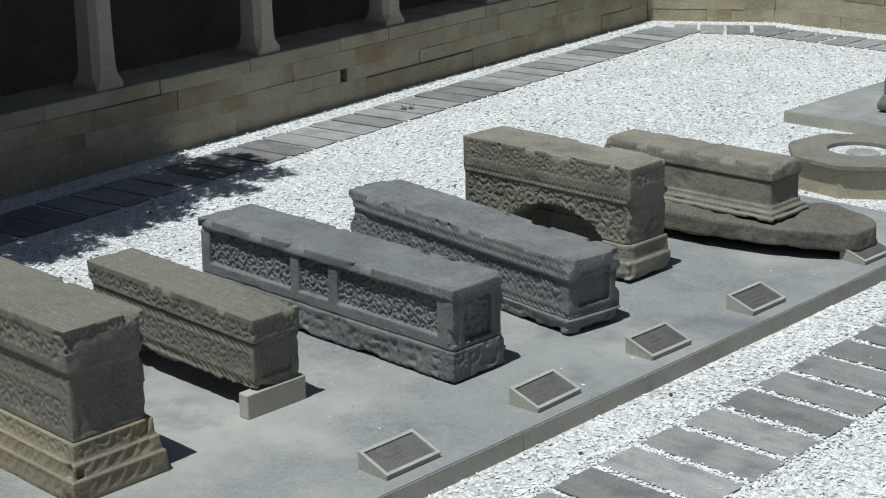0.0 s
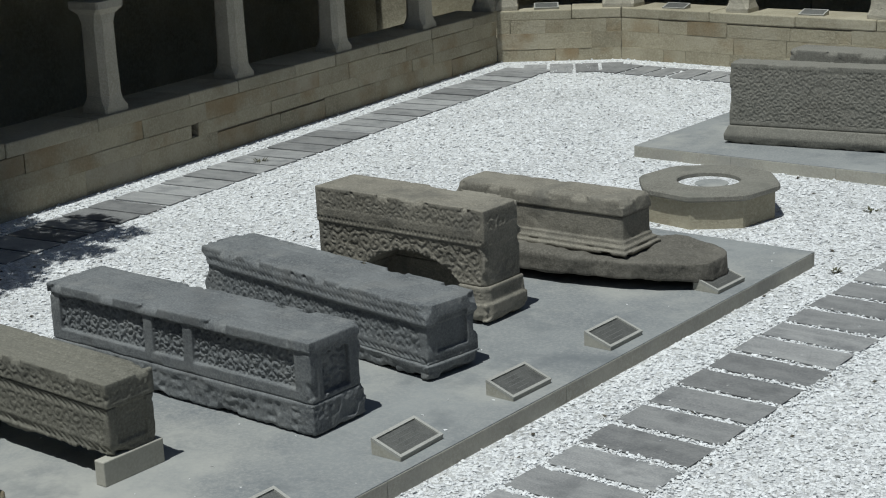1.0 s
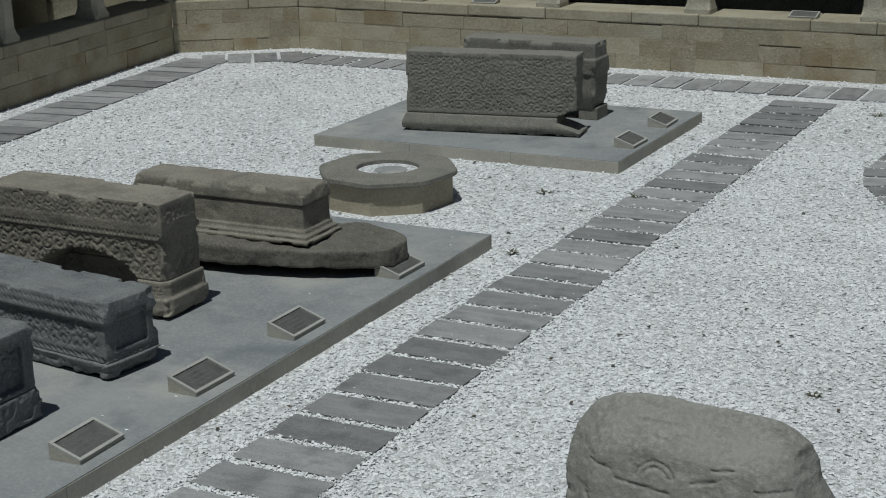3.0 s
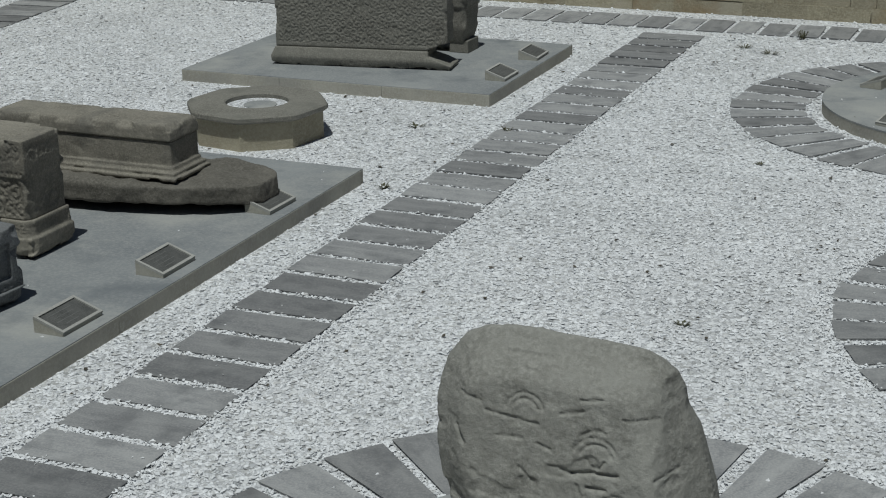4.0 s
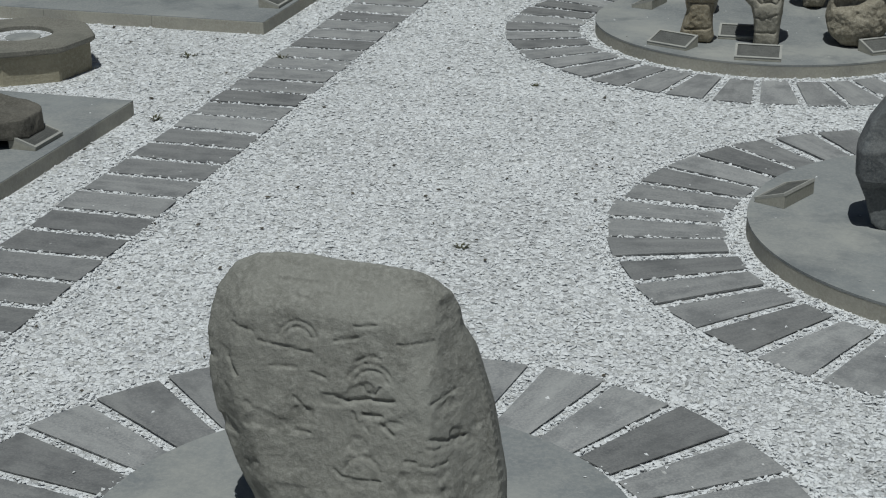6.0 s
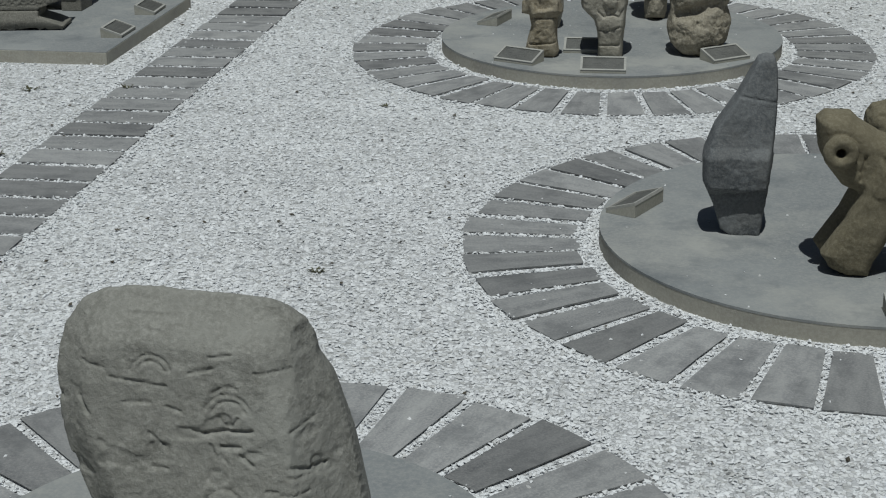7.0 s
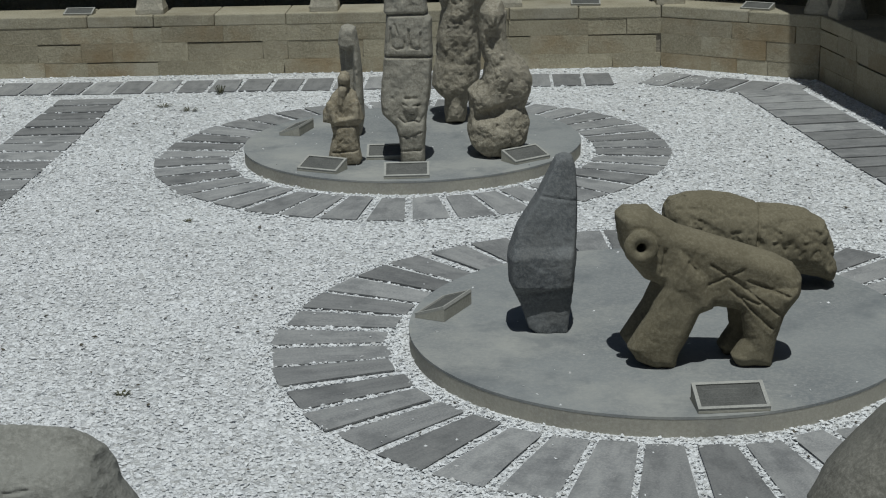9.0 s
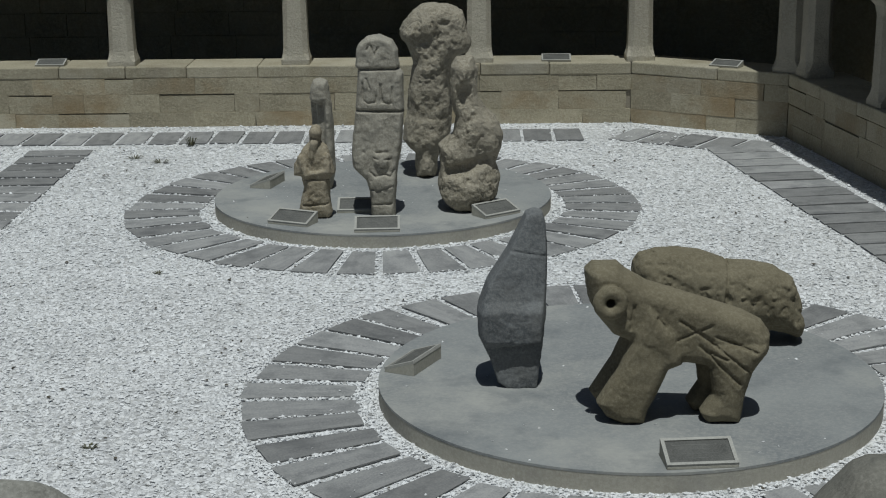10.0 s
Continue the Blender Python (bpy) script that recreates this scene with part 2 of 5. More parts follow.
def prism(outline, z0, z1, bevel=0.0):
    """A solid over a counter-clockwise outline."""
    bm = bmesh.new()
    low = [bm.verts.new((x, y, z0)) for x, y in outline]
    top = [bm.verts.new((x, y, z1)) for x, y in outline]
    bm.faces.new(top)
    bm.faces.new(low[::-1])
    for a in range(len(outline)):
        b = (a + 1) % len(outline)
        bm.faces.new((low[a], low[b], top[b], top[a]))
    if bevel:
        bmesh.ops.bevel(bm, geom=[e for e in bm.edges if e.verts[0].co.z > z1 - 1e-5 and e.verts[1].co.z > z1 - 1e-5], offset=bevel, segments=2, affect="EDGES", profile=0.5)
    return bm


def from_arrays(name, verts, faces, mat, smooth=True):
    me = bpy.data.meshes.new(name)
    verts, faces = np.asarray(verts, np.float32), np.asarray(faces, np.int32)
    count, sides = faces.shape
    me.vertices.add(len(verts))
    me.vertices.foreach_set("co", verts.ravel())
    me.loops.add(count * sides)
    me.loops.foreach_set("vertex_index", faces.ravel())
    me.polygons.add(count)
    me.polygons.foreach_set("loop_start", np.arange(0, count * sides, sides, dtype=np.int32))
    me.polygons.foreach_set("use_smooth", np.full(count, smooth))
    me.update(calc_edges=True)
    me.materials.append(mat)
    return me


# ---- carving: solids given as distances, turned into meshes ----
def lattice(i, j, k, seed):
    n = (i * 73856093) ^ (j * 19349663) ^ (k * 83492791) ^ (seed * 26544357)
    n = n & 0x7FFFFFF
    n = (n >> 11) ^ n
    n = (n * (n * 15731 % 2147483647 + 789221) + 1376312589) & 0x7FFFFFFF
    return n / 1073741823.5 - 1.0


def value_noise(x, y, z, seed=0):
    i, j, k = (np.floor(v).astype(np.int64) for v in (x, y, z))
    u, v, w = x - i, y - j, z - k
    u, v, w = (s * s * (3 - 2 * s) for s in (u, v, w))
    total = 0
    for a, fa in ((0, 1 - u), (1, u)):
        for b, fb in ((0, 1 - v), (1, v)):
            for c, fc in ((0, 1 - w), (1, w)):
                total = total + fa * fb * fc * lattice(i + a, j + b, k + c, seed)
    return total


def cloudy(x, y, z, scale, seed=0, octaves=3):
    total, size = 0, 1.0
    for o in range(octaves):
        total = total + size * value_noise(x * scale, y * scale, z * scale, seed + 7 * o)
        scale, size = scale * 2.03, size * 0.5
    return total


def smooth_step(a, b, v):
    t = np.clip((v - a) / (b - a), 0, 1)
    return t * t * (3 - 2 * t)


def surface(name, f, low, high, h, mat):
    """The mesh of the solid f(x, y, z) < 0 inside the box low-high, with cells of size h."""
    low, high = np.array(low, float) - 2 * h, np.array(high, float) + 2 * h
    size = np.ceil((high - low) / h).astype(int) + 1
    axes = [low[k] + h * np.arange(size[k]) for k in range(3)]
    value = f(*np.meshgrid(*axes, indexing="ij"))
    cells = size - 1
    total, count = np.zeros((*cells, 3)), np.zeros(cells)
    inside, quads = value < 0, []
    for k in range(3):
        a, b = (k + 1) % 3, (k + 2) % 3
        first = tuple(slice(0, -1) if n == k else slice(None) for n in range(3))
        second = tuple(slice(1, None) if n == k else slice(None) for n in range(3))
        flips = inside[first] != inside[second]
        at = np.argwhere(flips)
        at = at[(at[:, a] > 0) & (at[:, b] > 0) & (at[:, a] < cells[a]) & (at[:, b] < cells[b])]
        v0 = value[tuple(at.T)]
        nxt = at.copy()
        nxt[:, k] += 1
        v1 = value[tuple(nxt.T)]
        place = at.astype(float)
        place[:, k] += v0 / (v0 - v1)
        ring = []
        for da, db in ((-1, -1), (0, -1), (0, 0), (-1, 0)):
            c = at.copy()
            c[:, a] += da
            c[:, b] += db
            flat = np.ravel_multi_index(tuple(c.T), tuple(cells))
            for n in range(3):
                np.add.at(total.reshape(-1, 3)[:, n], flat, place[:, n])
            np.add.at(count.reshape(-1), flat, 1)
            ring.append(flat)
        ring = np.stack(ring, 1)
        ring[v0 > 0] = ring[v0 > 0][:, ::-1]
        quads.append(ring)
    used = count.ravel() > 0
    number = np.cumsum(used) - 1
    verts = low + h * total.reshape(-1, 3)[used] / count.ravel()[used][:, None]
    faces = number[np.concatenate(quads)]
    # crumbs that the wear cut loose are left out
    group = np.arange(len(verts))
    for _ in range(200):
        least = group[faces].min(1)
        after = group.copy()
        for k in range(4):
            np.minimum.at(after, faces[:, k], least)
        after = after[after]
        if (after == group).all():
            break
        group = after
    main = np.bincount(group[faces[:, 0]]).argmax()
    faces = faces[group[faces[:, 0]] == main]
    held = np.unique(faces)
    number = np.zeros(len(verts), int)
    number[held] = np.arange(len(held))
    return from_arrays(name, verts[held], number[faces], mat)


def brick_distance(x, y, z, x0, y0, z0, x1, y1, z1, r):
    qx, qy, qz = (abs(v - (a + b) / 2) - (b - a) / 2 + r for v, a, b in ((x, x0, x1), (y, y0, y1), (z, z0, z1)))
    return np.sqrt(np.maximum(qx, 0) ** 2 + np.maximum(qy, 0) ** 2 + np.maximum(qz, 0) ** 2) + np.minimum(np.maximum(np.maximum(qx, qy), qz), 0) - r


def ball(x, y, z, c, s):
    """An ellipsoid at c with half axes s."""
    k = np.sqrt(sum(((v - a) / b) ** 2 for v, a, b in zip((x, y, z), c, s)))
    return (k - 1) * min(s)


def limb(x, y, z, a, b, ra, rb, flat=1.0):
    """A tapered rounded bar from a to b; flat stretches it along y."""
    a, b = np.array(a, float), np.array(b, float)
    d = b - a
    t = np.clip(((x - a[0]) * d[0] + (y - a[1]) * d[1] + (z - a[2]) * d[2]) / (d @ d), 0, 1)
    return np.sqrt((x - a[0] - t * d[0]) ** 2 + ((y - a[1] - t * d[1]) / flat) ** 2 + (z - a[2] - t * d[2]) ** 2) - (ra + (rb - ra) * t)


def melt(a, b, k):
    t = np.clip(0.5 + 0.5 * (b - a) / k, 0, 1)
    return b + (a - b) * t - k * t * (1 - t)


def near(d, band, work):
    """Adds work(mask) to d close to the surface alone."""
    close = abs(d) < band
    d = d.copy()
    d[close] += work(close)
    return d


def scroll(u, v, s, seed):
    """Height 0 to 1 of carved foliage: stems that curl left and right by turns, notched like leaves."""
    w, o = 2.3 * s, 0 * u
    u2 = u / w + 0.22 * value_noise(u / w * 1.1, v / w * 1.1, o + 0.5, seed)
    v2 = v / w + 0.22 * value_noise(u / w * 1.1, v / w * 1.1, o + 9.5, seed + 3)
    j = np.floor(v2).astype(np.int64)
    u2 = u2 + 0.5 * (j % 2)
    i = np.floor(u2).astype(np.int64)
    du, dv = u2 - i - 0.5, v2 - j - 0.5
    r = np.hypot(du, dv)
    a = np.arctan2(dv, du) * np.where((i + j) % 2 == 0, 1, -1)
    stem = smooth_step(-0.40, 0.05, np.cos(math.tau * 2.1 * r - a + math.pi * lattice(i, j, 0 * i, seed)))
    return stem * (0.62 + 0.38 * smooth_step(-0.5, 0.1, np.cos(7 * a + 14 * r)))


# ---- the court: ground, walls, arcade ----
ground_mesh = bmesh.new()
bmesh.ops.create_grid(ground_mesh, x_segments=8, y_segments=8, size=400)
tagged(part("ground", ground_mesh, GRAVEL), "white marble gravel ground of a walled court", "ground", kind="structure")

LEAN_X, LEAN_W = 0.155, 0.142  # the side walls run aslant of the back wall
WEST, NORTH_W = Vector((-11.39, 15.46)), Vector((-10.14, 16.29))
NORTH_E, EAST = Vector((1.83, 16.29)), Vector((3.24, 15.40))
WEST_END = Vector((WEST.x + LEAN_W * (WEST.y - 0.6), 0.6))
EAST_END = Vector((EAST.x + LEAN_X * (EAST.y - 0.6), 0.6))
WALL_TOP, COPING_H, WALL_DEEP = 0.62, 0.122, 0.52
COURSES = (0.0, 0.147, 0.338, WALL_TOP - COPING_H)
rng = random.Random(4)


def block_mesh(k, mat):
    """A dressed stone, 1 x 1 x 1, its face a little uneven, its arrises worn."""
    r = random.Random(50 + k)
    bm = box(0, 0, 0, 1, 1, 1, 0.007)
    for v in bm.verts:
        v.co += Vector([r.uniform(-0.008, 0.008) for _ in range(3)])
    return link_mesh("stone_block", bm, mat)


BLOCKS = [block_mesh(k, SANDSTONE) for k in range(6)]
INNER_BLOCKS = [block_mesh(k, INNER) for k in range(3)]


def run_frame(a, b):
    """Axes of a wall run from a to b: along it, into the court, its length, and its matrix (x along, y away from the court)."""
    d = (b - a).normalized()
    m = Matrix(((d.x, -d.y, 0, a.x), (d.y, d.x, 0, a.y), (0, 0, 1, 0), (0, 0, 0, 1)))
    return m, (b - a).length


def parapet(name, a, b, columns, label, hole=None, courses=COURSES, least=0.24, most=0.80):
    """A low wall of coursed blocks from a to b (the court on its right hand) with coping stones, and an arcade on it."""
    m, long = run_frame(a, b)
    core_top = WALL_TOP - COPING_H - 0.002
    if hole:
        core = bmesh.new()
        for x0, y0, z0, x1, y1, z1 in ((0.0, 0.02, -0.1, hole - 0.05, 0.34, core_top), (hole + 0.05, 0.02, -0.1, long, 0.34, core_top), (hole - 0.05, 0.02, -0.1, hole + 0.05, 0.34, courses[1] + 0.01), (hole - 0.05, 0.02, courses[2] - 0.01, hole + 0.05, 0.34, core_top), (0.0, 0.34, -0.1, long, WALL_DEEP - 0.02, core_top)):
            bmesh.ops.create_cube(core, size=1, matrix=Matrix.Translation(((x0 + x1) / 2, (y0 + y1) / 2, (z0 + z1) / 2)) @ Matrix.Diagonal((x1 - x0, y1 - y0, z1 - z0, 1)))
    else:
        core = box(0.0, 0.02, -0.1, long, WALL_DEEP - 0.02, core_top)
    wall = part(name, core, MORTAR)
    wall.matrix_world = m
    tagged(wall, label, "wall", kind="structure")
    for row in range(len(courses) - 1):
        z0, z1 = courses[row], courses[row + 1]
        x = -rng.uniform(0, 0.25)
        while x < long:
            w = rng.uniform(least, most)
            x0, x1 = max(x, 0.0), min(x + w, long)
            x += w
            if x1 - x0 < 0.06 or (hole and row == 1 and x0 < hole < x1):
                if hole and x1 - x0 >= 0.06:
                    for p, q in ((x0, hole - 0.05), (hole + 0.05, x1)):
                        if q - p > 0.05:
                            s = part("stone_block", rng.choice(BLOCKS), None, wall)
                            s.matrix_local = Matrix.Translation((p + 0.004, 0, z0 + 0.003)) @ Matrix.Diagonal((q - p - 0.008, 0.2, z1 - z0 - 0.006, 1))
                continue
            s = part("stone_block", rng.choice(BLOCKS), None, wall)
            out = rng.uniform(-0.005, 0.004)
            crack = rng.uniform(0.010, 0.020) if rng.random() < 0.2 else 0.001
            s.matrix_local = Matrix.Translation((x0 + 0.002, out, z0 + 0.001)) @ Matrix.Diagonal((x1 - x0 - rng.choice((0.002, 0.003, 0.003, 0.008)), 0.2, z1 - z0 - crack, 1))
    cuts = [0.0]
    while cuts[-1] < long - 1.4:
        cuts.append(cuts[-1] + rng.uniform(0.55, 1.3))
    cuts.append(long)
    for p, q in zip(cuts, cuts[1:]):
        c = part("coping_stone", box(p + 0.002, rng.uniform(-0.008, 0.0), WALL_TOP - COPING_H, q - 0.002, WALL_DEEP + 0.03, WALL_TOP, 0.014, 2), COPING, wall)
        c.matrix_local = Matrix.Translation((0, 0, rng.uniform(-0.006, 0.004)))
    return m, long


def column_parts():
    """A chamfered shaft that flares into its foot, and a capital."""
    def ring(bm, z, half, cut):
        pts = []
        for sx, sy, flip in ((1, 1, 0), (-1, 1, 1), (-1, -1, 0), (1, -1, 1)):
            two = [(sx * half, sy * (half - cut)), (sx * (half - cut), sy * half)]
            pts += two[::-1] if flip else two
        return [bm.verts.new((x, y, z)) for x, y in pts]

    def stack(levels):
        bm = bmesh.new()
        rings = [ring(bm, *l) for l in levels]
        for p, q in zip(rings, rings[1:]):
            for a in range(8):
                b = (a + 1) % 8
                bm.faces.new((p[a], p[b], q[b], q[a]))
        bm.faces.new(rings[0][::-1])
        bm.faces.new(rings[-1])
        return bm

    foot = stack([(0.0, 0.143, 0.016), (0.05, 0.143, 0.016), (0.07, 0.138, 0.03), (0.11, 0.130, 0.045), (0.15, 0.126, 0.05)])
    shaft = stack([(0.15, 0.125, 0.05), (0.45, 0.12, 0.05), (0.76, 0.118, 0.05)])
    capital = stack([(0.76, 0.118, 0.05), (0.84, 0.13, 0.04), (0.89, 0.165, 0.012), (0.95, 0.165, 0.012)])
    return [link_mesh(n, b, COLUMN) for n, b in (("foot", foot), ("shaft", shaft), ("capital", capital))]


COLUMN_MESHES = column_parts()


def column(m):
    c = holder("column", m, "pale limestone arcade column with a flared foot on the parapet", "column", "arcade columns")
    for me, n in zip(COLUMN_MESHES, ("foot", "shaft", "capital")):
        part(n, me, None, c)
    return c


SPRING, APEX, EAVES = WALL_TOP + 0.95, 2.45, 3.3


def arcade(name, a, b, columns, label, inner_blocks=False, eave=0.32):
    """Arches between the columns, a wall over them, the gallery's roof, floor and back wall."""
    m, long = run_frame(a, b)
    for c in columns:
        column(m @ Matrix.Translation((c, 0.175, WALL_TOP - 0.003)))
    bm = bmesh.new()
    y0, y1 = 0.05, 0.37
    stops = [-0.15, *columns, long + 0.15] if columns[0] > 0.4 else [*columns, long + 0.15]
    us = []
    for p, q in zip(stops, stops[1:]):
        for k in range(17):
            t = k / 16
            us.append((p + (q - p) * t, SPRING + (APEX - SPRING) * math.sqrt(max(0.0, 1 - (2 * t - 1) ** 2))))
    cols = [[bm.verts.new((u, y, z)) for y, z in ((y0, zz), (y0, EAVES), (y1, EAVES), (y1, zz))] for u, zz in us]
    for p, q in zip(cols, cols[1:]):
        if (p[0].co - q[0].co).length < 1e-6:
            continue
        for i in range(4):
            j = (i + 1) % 4
            bm.faces.new((p[i], q[i], q[j], p[j]))
    bm.normal_update()
    w = part(name + "_arches", bm, COLUMN)
    w.matrix_world = m
    tagged(w, label, "arcade", kind="structure")
    for n, bm, mat, text in (
        ("_cornice", box(-0.6, -eave, EAVES, long + 0.6, 3.2, EAVES + 0.16, 0.02), ROOF, "flat roof with a projecting eave over the gallery"),
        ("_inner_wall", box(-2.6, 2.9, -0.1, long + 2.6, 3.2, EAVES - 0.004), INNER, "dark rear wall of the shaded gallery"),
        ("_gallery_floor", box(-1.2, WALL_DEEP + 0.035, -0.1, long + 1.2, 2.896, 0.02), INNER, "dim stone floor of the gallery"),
    ):
        o = part(name + n, bm, mat)
        o.matrix_world = m
        tagged(o, text, "gallery", kind="structure")
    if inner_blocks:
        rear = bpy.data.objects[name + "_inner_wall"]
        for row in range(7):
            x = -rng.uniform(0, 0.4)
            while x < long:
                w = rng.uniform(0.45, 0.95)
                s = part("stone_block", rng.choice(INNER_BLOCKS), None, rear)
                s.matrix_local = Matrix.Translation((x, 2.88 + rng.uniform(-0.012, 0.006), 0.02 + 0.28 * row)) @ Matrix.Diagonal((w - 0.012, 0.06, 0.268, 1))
                x += w


west_long = (WEST_END - WEST).length
west_cols = [(WEST.y - y) / math.cos(math.atan(LEAN_X)) for y in (15.55, 13.98, 12.25, 10.57, 8.79, 6.96, 5.15, 3.4, 1.65)]
east_cols = [(EAST.y - y) / math.cos(math.atan(LEAN_X)) for y in (15.2, 13.54, 11.8, 10.05, 8.3, 6.55, 4.8, 3.0, 1.3)]
# each run has the court on its right hand, going clockwise seen from above
parapet("wall_west", WEST_END, WEST, [west_long - c for c in west_cols[::-1]], "low shaded parapet of coursed limestone blocks", west_long - (WEST.y - 9.722) / math.cos(math.atan(LEAN_W)), (0.0, 0.21, 0.335, WALL_TOP - COPING_H), 0.45, 1.15)
arcade("wall_west", WEST_END, WEST, [west_long - c for c in west_cols[::-1]], "limestone arches over the shaded west parapet", False, -0.02)
parapet("wall_northwest", WEST, NORTH_W, [1.45], "short canted parapet of worn limestone blocks")
arcade("wall_northwest", WEST, NORTH_W, [0.12, 1.42], "limestone arch over the canted corner")
north_cols = [x - NORTH_W.x for x in (-8.62, -6.91, -5.19, -3.33, -1.56, 0.30)]
parapet("wall_north", NORTH_W, NORTH_E, north_cols, "low sunlit parapet of coursed limestone blocks")
arcade("wall_north", NORTH_W, NORTH_E, [0.0, *north_cols, (NORTH_E - NORTH_W).length + 0.1], "limestone arches over the sunlit parapet", True)
parapet("wall_northeast", NORTH_E, EAST, [0.1], "canted parapet of worn limestone blocks")
arcade("wall_northeast", NORTH_E, EAST, [(EAST - NORTH_E).length - 0.05], "limestone arch over the canted corner")
parapet("wall_east", EAST, EAST_END, east_cols, "low shaded parapet of coursed limestone blocks")
arcade("wall_east", EAST, EAST_END, east_cols, "limestone arches over the shaded east parapet")
# the terrace on which the camera stands, and the wall behind it
terrace = part("terrace", box(WEST_END.x - 0.5, -3.0, -0.1, EAST_END.x + 0.5, 0.6, 1.35, 0.02), SANDSTONE)
tagged(terrace, "raised limestone terrace that closes the court", "terrace", kind="structure")
tagged(part("wall_south", box(WEST_END.x - 0.5, -3.4, -0.1, EAST_END.x + 0.5, -3.004, 4.2), SANDSTONE), "plain limestone wall behind the terrace", "wall", kind="structure")

# ---- plinths ----
A_PLINTH = (-7.15, 2.1, -4.325, 9.37)
B_PLINTH = (-7.13, 11.68, -4.30, 13.82)
TOP = 0.10


def plinth(name, x0, y0, x1, y1, label):
    """A poured top between four cement edgings."""
    own = holder(name, Matrix.Translation(((x0 + x1) / 2, (y0 + y1) / 2, 0)), label, "plinth")
    u, v, e = (x1 - x0) / 2, (y1 - y0) / 2, 0.03
    bm = bmesh.new()
    bmesh.ops.create_grid(bm, x_segments=40, y_segments=60, size=1)
    for p in bm.verts:
        p.co = Vector((p.co.x * (u - 0.002), p.co.y * (v - 0.002), 0))
        p.co.z = TOP + 0.0015 + 0.002 * noise.noise(p.co * 1.7)
    rim = bmesh.ops.extrude_edge_only(bm, edges=[k for k in bm.edges if k.is_boundary])
    for p in rim["geom"]:
        if isinstance(p, bmesh.types.BMVert):
            p.co.z = TOP - 0.012
    part("top_slab", bm, CONCRETE, own, "smooth trowelled grey concrete top")
    for w, x, y in ((0, 0, -v), (0, 0, v), (1, -u, 0), (1, u, 0)):
        half = (u if not w else v - e)
        n = max(3, int(half * 2 / 1.4))
        for k in range(n):
            p, q = -half + 2 * half * k / n, -half + 2 * half * (k + 1) / n
            sx = e if x < 0 else -e
            sy = e if y < 0 else -e
            o = box(p, min(y, y + sy), -0.05, q - 0.0015, max(y, y + sy), TOP - 0.003, 0.003) if not w else box(min(x, x + sx), p, -0.05, max(x, x + sx), q - 0.0015, TOP - 0.003, 0.003)
            part("edging", o, EDGING, own, "pale cement edging")
    return own


plinth("plinth", *A_PLINTH, "long low grey concrete plinth carrying six carved tombs")
plinth("plinth", *B_PLINTH, "low square grey concrete plinth carrying two tombs")
RING_D, RING_C, RING_E = (-0.506, 12.703), (0.995, 8.32), (-1.31, 4.645)
RING_F = (2.1, 4.3)


def disc(x, y, r, label):
    own = holder("round_plinth", Matrix.Translation((x, y, 0)), label, "plinth", "round plinths")
    ring = [(math.cos(math.tau * k / 96), math.sin(math.tau * k / 96)) for k in range(96)]
    part("top_slab", prism([(c * r, s * r) for c, s in ring], TOP - 0.012, TOP + 0.001, 0.008), CONCRETE, own, "smooth trowelled grey concrete top")
    part("edging", prism([(c * (r - 0.0015), s * (r - 0.0015)) for c, s in ring], -0.05, TOP - 0.0125), EDGING, own, "dusty cement rim")
    return own


disc(*RING_D, 1.335, "low round grey concrete plinth with five weathered figures")
disc(*RING_C, 1.315, "low round grey concrete plinth with carved animals and a stele")
disc(*RING_E, 0.96, "small round grey concrete plinth under an inscribed boulder")
disc(*RING_F, 0.96, "small round grey concrete plinth under a boulder")


# ---- paving ----
def slab_mesh(k, r0=None, r1=None, step=0.0, long=0.6, wide=0.266):
    """A split slate slab: a wedge of a ring, or a straight one."""
    r = random.Random(900 + k)
    j = lambda: r.uniform(-0.008, 0.008)
    if r0:
        a = step / 2 - 0.027 / r1
        b = step / 2 - 0.027 / r0
        pts = [(r0, -b * r0), (r1, -a * r1), (r1, a * r1), (r0, b * r0)]
    else:
        pts = [(-long / 2, -wide / 2), (long / 2, -wide / 2), (long / 2, wide / 2), (-long / 2, wide / 2)]
    pts = [(x + j(), y + j()) for x, y in pts]
    full = []
    for p, q in zip(pts, pts[1:] + pts[:1]):
        full.append(p)
        full.append(((p[0] + q[0]) / 2 + j() * 0.5, (p[1] + q[1]) / 2 + j() * 0.5))
    bm = prism(full, -0.03, 0.013)
    bmesh.ops.bevel(bm, geom=[e for e in bm.edges if min(v.co.z for v in e.verts) > 0.012], offset=0.002, segments=1, affect="EDGES")
    mid = sum((v.co.copy() for v in bm.verts), Vector()) / len(bm.verts)
    for v in bm.verts:  # split edges slope in below the face
        if v.co.z < -0.02:
            v.co.x += 0.026 * (1 if v.co.x < mid.x else -1)
            v.co.y += 0.026 * (1 if v.co.y < mid.y else -1)
    return link_mesh("slab", bm, SLAB)


